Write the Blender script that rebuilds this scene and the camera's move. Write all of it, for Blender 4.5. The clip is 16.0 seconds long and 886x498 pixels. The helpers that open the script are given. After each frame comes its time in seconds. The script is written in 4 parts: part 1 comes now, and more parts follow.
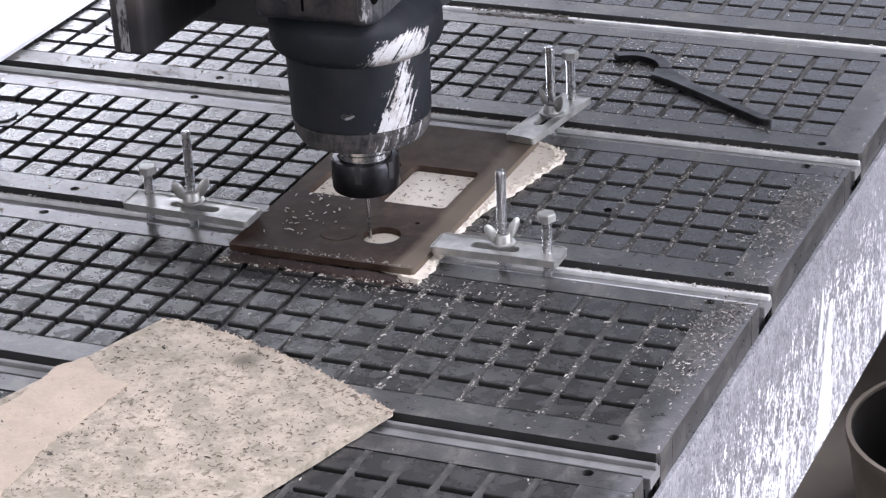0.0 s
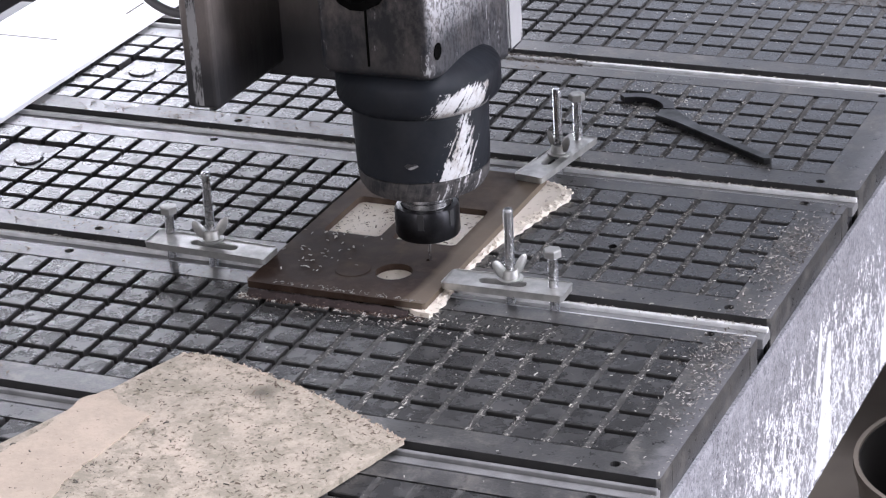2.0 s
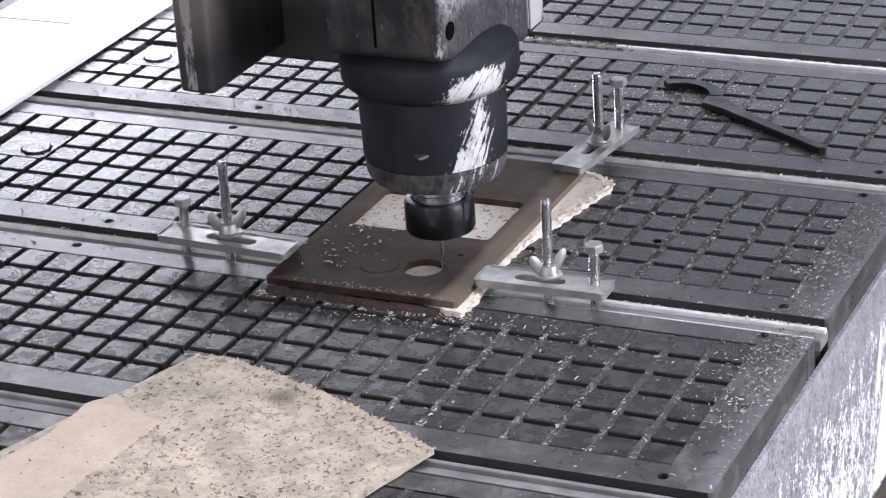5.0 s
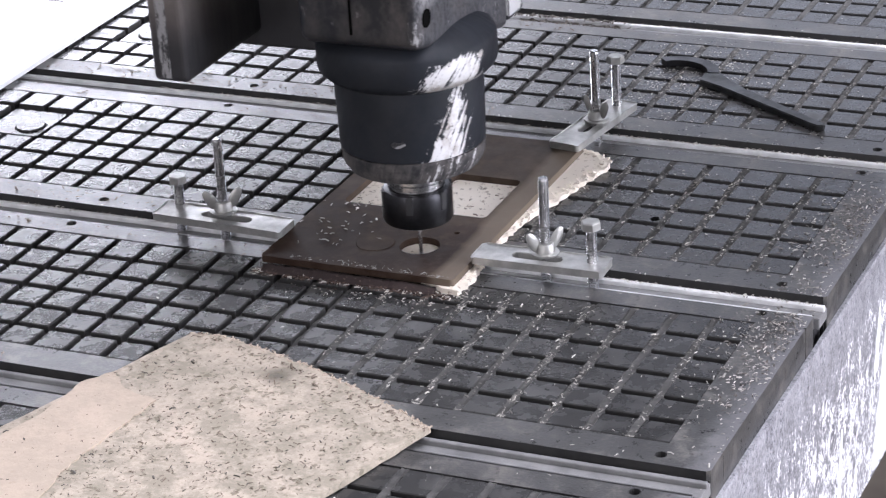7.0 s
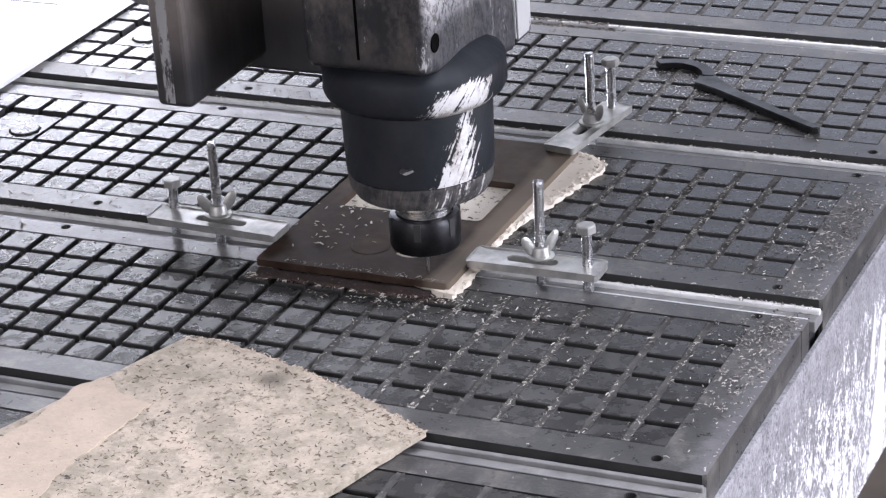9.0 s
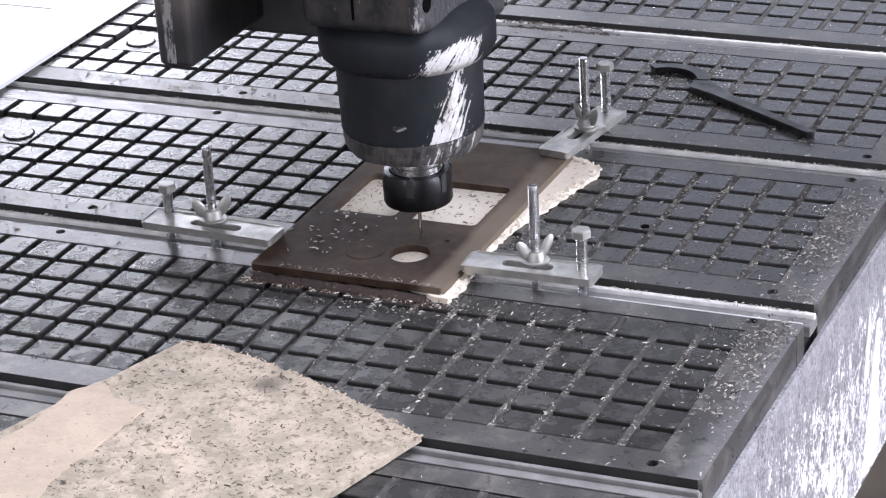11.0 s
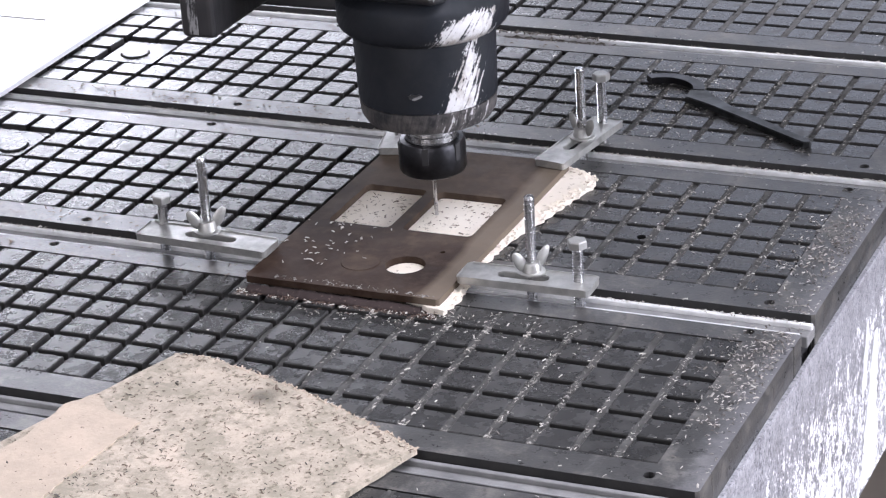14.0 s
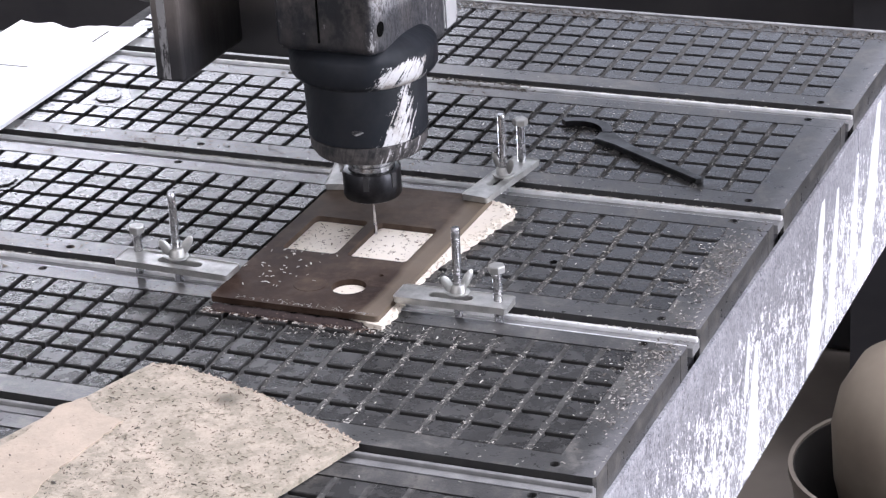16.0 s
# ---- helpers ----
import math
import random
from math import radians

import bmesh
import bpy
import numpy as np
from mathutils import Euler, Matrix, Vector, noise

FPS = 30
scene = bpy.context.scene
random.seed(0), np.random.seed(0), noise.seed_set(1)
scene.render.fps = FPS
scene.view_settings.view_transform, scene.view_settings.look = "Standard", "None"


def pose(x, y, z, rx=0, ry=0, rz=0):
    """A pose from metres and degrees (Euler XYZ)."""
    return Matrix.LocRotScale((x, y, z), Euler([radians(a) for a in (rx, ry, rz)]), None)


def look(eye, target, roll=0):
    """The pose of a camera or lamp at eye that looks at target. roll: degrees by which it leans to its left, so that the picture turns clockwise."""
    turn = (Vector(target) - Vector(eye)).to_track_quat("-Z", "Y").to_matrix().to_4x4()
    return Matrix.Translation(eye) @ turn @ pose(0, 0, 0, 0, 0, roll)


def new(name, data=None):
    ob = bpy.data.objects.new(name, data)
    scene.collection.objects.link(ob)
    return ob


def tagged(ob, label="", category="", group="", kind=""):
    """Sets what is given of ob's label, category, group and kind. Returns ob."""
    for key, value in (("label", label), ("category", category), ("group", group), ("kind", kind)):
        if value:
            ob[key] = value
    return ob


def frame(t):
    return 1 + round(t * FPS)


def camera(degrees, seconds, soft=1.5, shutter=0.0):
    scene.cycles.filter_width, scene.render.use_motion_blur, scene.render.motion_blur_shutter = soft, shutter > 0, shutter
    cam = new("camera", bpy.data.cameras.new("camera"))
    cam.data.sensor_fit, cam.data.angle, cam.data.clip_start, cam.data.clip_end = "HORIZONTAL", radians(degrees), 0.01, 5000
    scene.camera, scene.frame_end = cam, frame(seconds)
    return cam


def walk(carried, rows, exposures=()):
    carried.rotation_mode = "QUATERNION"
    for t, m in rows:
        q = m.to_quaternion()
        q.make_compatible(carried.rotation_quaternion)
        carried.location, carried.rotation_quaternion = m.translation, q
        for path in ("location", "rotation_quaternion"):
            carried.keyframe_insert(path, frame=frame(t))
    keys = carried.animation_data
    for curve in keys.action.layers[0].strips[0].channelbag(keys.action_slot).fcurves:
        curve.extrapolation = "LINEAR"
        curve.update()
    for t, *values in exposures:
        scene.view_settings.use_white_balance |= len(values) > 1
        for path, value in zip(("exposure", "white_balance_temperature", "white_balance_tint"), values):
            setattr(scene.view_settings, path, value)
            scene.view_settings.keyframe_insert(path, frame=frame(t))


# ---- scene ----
# ---- camera and its walk ----
cam = camera(19.55, 16.0, soft=1.26, shutter=0.3)
CAM_ROWS = [
    (0, pose(0.5397, -1.5630, 0.8325, 65.042, 2.846, 22.780)),
    (0.5, pose(0.5394, -1.5629, 0.8327, 65.369, 2.868, 22.772)),
    (1, pose(0.5407, -1.5636, 0.8310, 65.620, 2.928, 22.778)),
    (1.5, pose(0.5611, -1.6018, 0.8494, 65.765, 3.071, 22.906)),
    (2, pose(0.5774, -1.6217, 0.8596, 65.963, 3.294, 23.156)),
    (2.5, pose(0.5814, -1.6280, 0.8612, 66.140, 3.359, 23.247)),
    (3, pose(0.5749, -1.6180, 0.8553, 66.240, 3.398, 23.241)),
    (3.5, pose(0.5588, -1.5831, 0.8376, 66.336, 3.463, 23.438)),
    (4, pose(0.5358, -1.5362, 0.8157, 66.307, 3.524, 23.678)),
    (6.5, pose(0.5196, -1.5029, 0.7954, 65.576, 3.463, 23.754)),
    (7, pose(0.5192, -1.5028, 0.7939, 65.570, 3.477, 23.698)),
    (7.5, pose(0.5186, -1.5018, 0.7945, 65.517, 3.530, 23.644)),
    (8, pose(0.5187, -1.5006, 0.7942, 65.517, 3.535, 23.624)),
    (8.5, pose(0.5176, -1.5002, 0.7950, 65.525, 3.508, 23.578)),
    (9, pose(0.5171, -1.4999, 0.7946, 65.574, 3.490, 23.544)),
    (11.5, pose(0.5147, -1.5004, 0.7956, 65.682, 3.420, 23.354)),
    (12, pose(0.5159, -1.5001, 0.7940, 65.751, 3.428, 23.357)),
    (12.5, pose(0.5146, -1.5012, 0.7959, 65.757, 3.402, 23.286)),
    (13, pose(0.5149, -1.5012, 0.7961, 65.809, 3.409, 23.271)),
    (13.5, pose(0.5137, -1.4956, 0.7941, 65.836, 3.495, 23.270)),
    (14, pose(0.5132, -1.4927, 0.7922, 65.876, 3.542, 23.269)),
    (14.5, pose(0.5209, -1.5093, 0.8015, 66.016, 3.520, 23.145)),
    (15, pose(0.6032, -1.6801, 0.8876, 65.804, 3.227, 22.314)),
    (15.5, pose(0.6431, -1.7551, 0.9252, 65.973, 3.104, 22.087)),
    (16, pose(0.6320, -1.7370, 0.9182, 66.220, 3.051, 22.126)),
]
walk(cam, CAM_ROWS, exposures=[(0.0, -0.06, 6200, 18.5), (1.0, -0.11, 6200, 18.5), (4.0, -0.10, 6200, 18.5), (7.0, 0.07, 6200, 18.5), (9.0, 0.07, 6200, 18.5), (14.0, 0.04, 6200, 18.5), (15.0, -0.03, 6200, 18.5), (16.0, 0.0, 6200, 18.5)])

# ---- world and large lights ----
world = bpy.data.worlds.new("daylight")
world.use_nodes = True
scene.world = world
sky = world.node_tree.nodes.new("ShaderNodeTexSky")
sky.sky_type, sky.sun_disc = "NISHITA", False
sky.sun_elevation, sky.sun_rotation = radians(40), radians(60)
back = world.node_tree.nodes["Background"]
world.node_tree.links.new(sky.outputs[0], back.inputs[0])
back.inputs[1].default_value = 0.1


def area_light(name, eye, target, wide, high, watts, colour):
    data = bpy.data.lights.new(name, "AREA")
    data.shape, data.size, data.size_y, data.energy, data.color = "RECTANGLE", wide, high, watts, colour
    ob = new(name, data)
    ob.matrix_world = look(eye, target)
    return ob


area_light("window_light_back", (-4.05, 4.85, 1.02), (-4.05, 0.0, 1.02), 1.6, 1.62, 152, (0.93, 0.96, 1.0))
# Added lamp without a known source: sheen on the far middle panels.
area_light("sheen_fill_low", (-2.7, 4.85, 0.975), (-2.7, 0.0, 0.975), 1.0, 1.55, 33, (0.93, 0.96, 1.0))
# Added weak fill for a broad grey sheen towards the table's edge.
area_light("sheen_fill_dim", (-0.775, 4.85, 1.525), (-0.775, 0.0, 1.525), 2.65, 1.85, 15, (0.95, 0.97, 1.0))
area_light("window_light_side", (4.85, 1.0, 1.5), (0.0, 1.0, 1.5), 4.2, 2.4, 510, (0.95, 0.97, 1.0))
# Added overhead fill that brightens boards and plate windows.
area_light("overhead_fill", (1.5, 0.9, 3.68), (1.5, 0.9, 0.0), 2.6, 2.6, 262, (0.97, 0.98, 1.0))
# Added fill behind the camera, lifts the spindle's front.
area_light("rear_fill", (-0.5, -5.85, 2.3), (-0.5, 0.0, 2.3), 3.4, 1.4, 110, (1.0, 0.97, 0.93))


# ---- materials ----
class Nodes:
    """A short hand for the node tree of one material."""

    def __init__(self, name):
        self.mat = bpy.data.materials.new(name)
        self.mat.use_nodes = True
        self.in_place = False
        self.tree = self.mat.node_tree
        self.bsdf = self.tree.nodes["Principled BSDF"]

    def node(self, kind, **values):
        n = self.tree.nodes.new(kind)
        for key, value in values.items():
            n.inputs[key.replace("_", " ")].default_value = value
        return n

    def link(self, a, b):
        self.tree.links.new(a, b)

    def coords(self, stretch=(1, 1, 1), lean=0.0):
        tc = self.node("ShaderNodeNewGeometry" if self.in_place else "ShaderNodeTexCoord")
        mp = self.node("ShaderNodeMapping")
        mp.inputs["Rotation"].default_value = (0, radians(lean), 0)
        mp.inputs["Scale"].default_value = stretch
        self.link(tc.outputs["Position" if self.in_place else "Object"], mp.inputs["Vector"])
        return mp.outputs[0]

    def noise(self, scale, stretch=(1, 1, 1), detail=4.0, rough=0.6, lean=0.0):
        n = self.node("ShaderNodeTexNoise", Scale=scale, Detail=detail, Roughness=rough)
        self.link(self.coords(stretch, lean), n.inputs["Vector"])
        return n.outputs["Fac"]

    def ramp(self, fac, stops):
        r = self.node("ShaderNodeValToRGB")
        el = r.color_ramp.elements
        while len(el) < len(stops):
            el.new(0.5)
        for e, (at, c) in zip(el, stops):
            e.position = at
            e.color = (*c, 1) if isinstance(c, tuple) else (c, c, c, 1)
        self.link(fac, r.inputs[0])
        return r.outputs[0]

    def mix(self, fac, a, b, blend="MIX"):
        m = self.tree.nodes.new("ShaderNodeMix")
        m.data_type, m.blend_type = "RGBA", blend
        for socket, value in ((m.inputs[0], fac), (m.inputs[6], a), (m.inputs[7], b)):
            if isinstance(value, (int, float)):
                socket.default_value = value if socket.type == "VALUE" else (value, value, value, 1)
            elif isinstance(value, tuple):
                socket.default_value = (*value, 1)
            else:
                self.link(value, socket)
        return m.outputs[2]

    def maths(self, op, a, b=0.0):
        m = self.tree.nodes.new("ShaderNodeMath")
        m.operation = op
        for socket, value in zip(m.inputs, (a, b)):
            if isinstance(value, (int, float)):
                socket.default_value = value
            else:
                self.link(value, socket)
        return m.outputs[0]

    def done(self, colour=None, rough=None, metal=None, bump=None, strength=0.3, distance=0.001, spec=None):
        for key, value in (("Base Color", colour), ("Roughness", rough), ("Metallic", metal), ("Specular IOR Level", spec)):
            if value is None:
                continue
            if isinstance(value, (int, float)):
                self.bsdf.inputs[key].default_value = value
            elif isinstance(value, tuple):
                self.bsdf.inputs[key].default_value = (*value, 1)
            else:
                self.link(value, self.bsdf.inputs[key])
        if bump is not None:
            b = self.node("ShaderNodeBump", Strength=strength, Distance=distance)
            self.link(bump, b.inputs["Height"])
            self.link(b.outputs[0], self.bsdf.inputs["Normal"])
        return self.mat


def make_bakelite(name, base, dusty):
    m = Nodes(name)
    m.in_place = True
    big, fine, mid = m.noise(9), m.noise(420, detail=2), m.noise(60)
    rnd = m.node("ShaderNodeObjectInfo").outputs["Random"]
    tone = m.ramp(big, [(0.3, base * 0.8), (0.7, base * 1.25)])
    tone = m.mix(m.maths("MULTIPLY", rnd, 0.35), tone, base * 1.7)
    dust = m.ramp(m.maths("ADD", m.maths("MULTIPLY", mid, 0.7), m.maths("MULTIPLY", fine, 0.3)), [(0.52, 0.0), (0.72, dusty)])
    col = m.mix(dust, tone, (0.30, 0.28, 0.255))
    rough = m.ramp(mid, [(0.36, 0.22), (0.56, 0.29), (0.68, 0.45)])
    return m.done(col, rough, spec=0.42, bump=fine, strength=0.25, distance=0.0004)


BAKELITE = make_bakelite("grey_bakelite", 0.031, 0.10)


def make_rim():
    m = Nodes("dusty_bakelite_rim")
    big, mid, fine = m.noise(16, detail=6, rough=0.7), m.noise(75, detail=5, rough=0.7), m.noise(460, detail=2)
    col = m.ramp(big, [(0.32, 0.034), (0.66, 0.072)])
    dust = m.maths("ADD", m.maths("MULTIPLY", big, 0.45), m.maths("ADD", m.maths("MULTIPLY", mid, 0.4), m.maths("MULTIPLY", fine, 0.15)))
    col = m.mix(m.ramp(dust, [(0.50, 0.0), (0.60, 0.5)]), col, (0.20, 0.185, 0.165))
    axes = m.node("ShaderNodeSeparateXYZ")
    m.link(m.coords(), axes.inputs[0])
    polished = m.maths("ADD", axes.outputs[0], m.maths("MULTIPLY", m.maths("SUBTRACT", mid, 0.5), 0.03))
    facing = m.node("ShaderNodeSeparateXYZ")
    m.link(m.node("ShaderNodeNewGeometry").outputs["True Normal"], facing.inputs[0])
    polished = m.maths("MULTIPLY", polished, m.ramp(facing.outputs[2], [(0.5, 0.0), (0.8, 1.0)]))
    col = m.mix(m.ramp(polished, [(0.046, 0.0), (0.060, 0.60)]), col, (0.17, 0.17, 0.18))
    col = m.mix(m.ramp(m.noise(140, detail=3), [(0.62, 0.0), (0.68, 0.7)]), col, (0.025, 0.023, 0.021))
    return m.done(col, m.ramp(dust, [(0.42, 0.27), (0.60, 0.46)]), spec=0.42, bump=m.maths("ADD", mid, fine), strength=0.3, distance=0.0006)


BAKELITE_RIM = make_rim()



def make_groove():
    m = Nodes("groove_floor")
    n = m.noise(120)
    return m.done(m.ramp(n, [(0.35, 0.018), (0.6, (0.036, 0.034, 0.032)), (0.74, (0.10, 0.094, 0.088))]), 0.85, bump=m.noise(600), strength=0.4)


GROOVE = make_groove()


def make_side():
    """Silver paint: smooth and grey along the top, flaked white below with upright cracks."""
    m = Nodes("scuffed_silver_paint")
    broad = m.noise(9, (1, 1.0, 0.5), 5, 0.65)
    flake = m.noise(95, (1, 1.0, 0.62), 6, 0.78)
    fine = m.noise(380, (1, 1.0, 0.8), 3, 0.75)
    crack = m.noise(60, (1, 1.0, 0.10), 5, 0.7)
    axes = m.node("ShaderNodeSeparateXYZ")
    m.link(m.coords(), axes.inputs[0])
    deep = m.maths("ADD", axes.outputs[2], m.maths("MULTIPLY", m.maths("SUBTRACT", broad, 0.5), 0.16))
    # white flakes grow fewer towards the beam's top
    low = m.ramp(deep, [(0.690, 0.060), (0.775, 0.022), (0.800, 0.0)])
    mask = m.maths("ADD", m.maths("MULTIPLY", broad, 0.22), m.maths("ADD", m.maths("MULTIPLY", flake, 0.48), m.maths("MULTIPLY", fine, 0.30)))
    white = m.maths("SUBTRACT", m.maths("ADD", mask, low), m.ramp(deep, [(0.780, 0.0), (0.815, 0.07)]))
    grey = m.ramp(m.maths("ADD", m.maths("MULTIPLY", flake, 0.55), m.maths("MULTIPLY", fine, 0.45)), [(0.40, (0.17, 0.17, 0.185)), (0.60, (0.40, 0.40, 0.43))])
    col = m.mix(m.ramp(white, [(0.540, 0.0), (0.575, 1.0)]), grey, (0.80, 0.80, 0.83))
    pits = m.maths("SUBTRACT", m.maths("ADD", m.maths("MULTIPLY", fine, 0.5), m.maths("MULTIPLY", crack, 0.5)), m.maths("MULTIPLY", low, -0.25))
    col = m.mix(m.ramp(pits, [(0.405, 0.8), (0.44, 0.0)]), col, (0.11, 0.11, 0.135))
    return m.done(col, m.ramp(flake, [(0.4, 0.4), (0.65, 0.65)]), 0.0, bump=white, strength=0.7, distance=0.0014)


SIDE = make_side()


def make_white_streak():
    m = Nodes("white_streak_tone")
    n, fine = m.noise(70, (1, 1, 0.12), 5, 0.7), m.noise(380, (1, 1, 0.5), 3, 0.75)
    tone = m.maths("ADD", m.maths("MULTIPLY", n, 0.6), m.maths("MULTIPLY", fine, 0.4))
    return m.done(m.ramp(tone, [(0.34, (0.22, 0.22, 0.25)), (0.39, (0.76, 0.76, 0.79)), (0.6, (0.86, 0.86, 0.88))]), 0.45, bump=tone, strength=0.5, distance=0.0008)


WHITE_STREAK = make_white_streak()


def make_plain(name, a, b, scale, rough):
    m = Nodes(name)
    return m.done(m.ramp(m.noise(scale), [(0.3, a), (0.7, b)]), rough, bump=m.noise(scale * 12), strength=0.2)


def make_metal(name, colour, rough, stretch=(1, 1, 1), scale=60.0, stain=0.4):
    m = Nodes(name)
    n, fine = m.noise(scale, stretch), m.noise(500, stretch, 2)
    dark = tuple(c * (1 - stain) for c in colour)
    return m.done(m.ramp(n, [(0.35, dark), (0.65, colour)]), m.ramp(n, [(0.3, rough * 1.4), (0.7, rough * 0.8)]), 1.0, bump=fine, strength=0.15, distance=0.0003)


RAIL = make_plain("dusty_aluminium_rail", (0.15, 0.15, 0.154), (0.28, 0.28, 0.28), 40.0, 0.36)
# Dusty aluminium made pale so its colour carries the ridges' highlight.
RIDGE_HIGHLIT = make_plain("highlit_aluminium_ridge", (0.58, 0.585, 0.595), (0.88, 0.88, 0.89), 55.0, 0.30)
ZINC = make_metal("zinc_plated_steel", (0.58, 0.58, 0.56), 0.46, scale=45, stain=0.35)
BRIGHT = make_metal("bright_steel", (0.72, 0.72, 0.73), 0.22, scale=90, stain=0.3)
BLACKENED = make_metal("blackened_steel", (0.055, 0.055, 0.06), 0.38, scale=50, stain=0.5)
WRENCH = make_metal("dark_tool_steel", (0.085, 0.088, 0.09), 0.42, scale=40, stain=0.45)


def make_white_board():
    m = Nodes("white_laminate")
    n, fine = m.noise(14), m.noise(160)
    col = m.ramp(n, [(0.3, (0.74, 0.75, 0.78)), (0.7, (0.84, 0.85, 0.87))])
    col = m.mix(m.ramp(fine, [(0.66, 0.0), (0.74, 0.5)]), col, (0.5, 0.48, 0.46))
    return m.done(col, 0.4)


WHITE_BOARD = make_white_board()


def make_hardboard():
    m = Nodes("brown_hardboard")
    big, mid, fine = m.noise(13), m.noise(70), m.noise(700, detail=2)
    axes = m.node("ShaderNodeSeparateXYZ")
    m.link(m.coords(), axes.inputs[0])
    col = m.ramp(big, [(0.3, (0.017, 0.009, 0.007)), (0.50, (0.036, 0.022, 0.016)), (0.72, (0.085, 0.062, 0.047))])
    col = m.mix(m.ramp(mid, [(0.5, 0.0), (0.75, 0.30)]), col, (0.15, 0.11, 0.085))
    # lighter brown margin beside the windows, and a faint sheen painted over the far end
    edge = m.maths("ADD", axes.outputs[0], m.maths("MULTIPLY", m.maths("SUBTRACT", big, 0.5), 0.012))
    col = m.mix(m.ramp(m.maths("ADD", edge, 0.5), [(0.290, 0.0), (0.2955, 0.55)]), col, (0.22, 0.18, 0.14))
    far = m.maths("ADD", axes.outputs[1], m.maths("MULTIPLY", m.maths("SUBTRACT", mid, 0.5), 0.10))
    col = m.mix(m.ramp(far, [(0.07, 0.0), (0.22, 0.20)]), col, (0.17, 0.14, 0.11))
    return m.done(col, m.ramp(mid, [(0.3, 0.6), (0.7, 0.8)]), bump=fine, strength=0.3, distance=0.0004, spec=0.09)


HARDBOARD = make_hardboard()


def make_fibre(name, light, dark, fleck, fleck_scale, fleck_at, grime=0.0, stain=None):
    m = Nodes(name)
    big, mid = m.noise(10), m.noise(fleck_scale, detail=3, rough=0.7)
    fine, grain = m.noise(330, detail=3), m.noise(900, detail=2)
    col = m.ramp(big, [(0.25, dark), (0.75, light)])
    if grime:
        film = m.maths("ADD", m.maths("MULTIPLY", m.noise(42, detail=6, rough=0.75), 0.75), m.maths("MULTIPLY", fine, 0.25))
        col = m.mix(m.ramp(film, [(0.42, 0.0), (0.56, grime)]), col, (0.235, 0.215, 0.165))
    if stain:
        far = m.tree.nodes.new("ShaderNodeVectorMath")
        far.operation = "DISTANCE"
        m.link(m.coords(), far.inputs[0])
        far.inputs[1].default_value = stain
        ragged_far = m.maths("ADD", far.outputs["Value"], m.maths("MULTIPLY", fine, 0.012))
        col = m.mix(m.ramp(ragged_far, [(0.009, 0.9), (0.020, 0.0)]), col, (0.10, 0.088, 0.07))
    col = m.mix(m.ramp(mid, [(fleck_at, 0.0), (fleck_at + 0.06, 0.8)]), col, fleck)
    return m.done(col, 0.85, bump=m.maths("ADD", mid, m.maths("MULTIPLY", grain, 0.4)), strength=0.5, distance=0.0008)


UNDERBOARD = make_fibre("torn_pale_fibreboard", (0.90, 0.84, 0.75), (0.78, 0.70, 0.60), (0.36, 0.29, 0.22), 170, 0.60)
SCRAP = make_fibre("grimy_beige_board", (0.52, 0.437, 0.358), (0.37, 0.32, 0.26), (0.16, 0.14, 0.10), 150, 0.585, 0.74, (-0.2495, -0.1505, 0.0042))
SCRAP_PATCH = make_fibre("pale_beige_veneer", (0.50, 0.41, 0.328), (0.425, 0.347, 0.278), (0.36, 0.29, 0.22), 130, 0.64, 0.25)
CHIP = make_fibre("pale_wood_chip", (0.60, 0.575, 0.535), (0.40, 0.38, 0.35), (0.3, 0.26, 0.2), 300, 0.75)
CHIP_DIM = make_fibre("greyed_wood_chip", (0.30, 0.285, 0.265), (0.18, 0.17, 0.158), (0.2, 0.18, 0.15), 300, 0.75)
CHIP_BROWN = make_fibre("brown_wood_chip", (0.24, 0.19, 0.15), (0.13, 0.10, 0.08), (0.3, 0.25, 0.2), 300, 0.7)
CHIP_DARK = make_fibre("dark_wood_chip", (0.12, 0.105, 0.092), (0.07, 0.062, 0.055), (0.16, 0.14, 0.12), 300, 0.75)


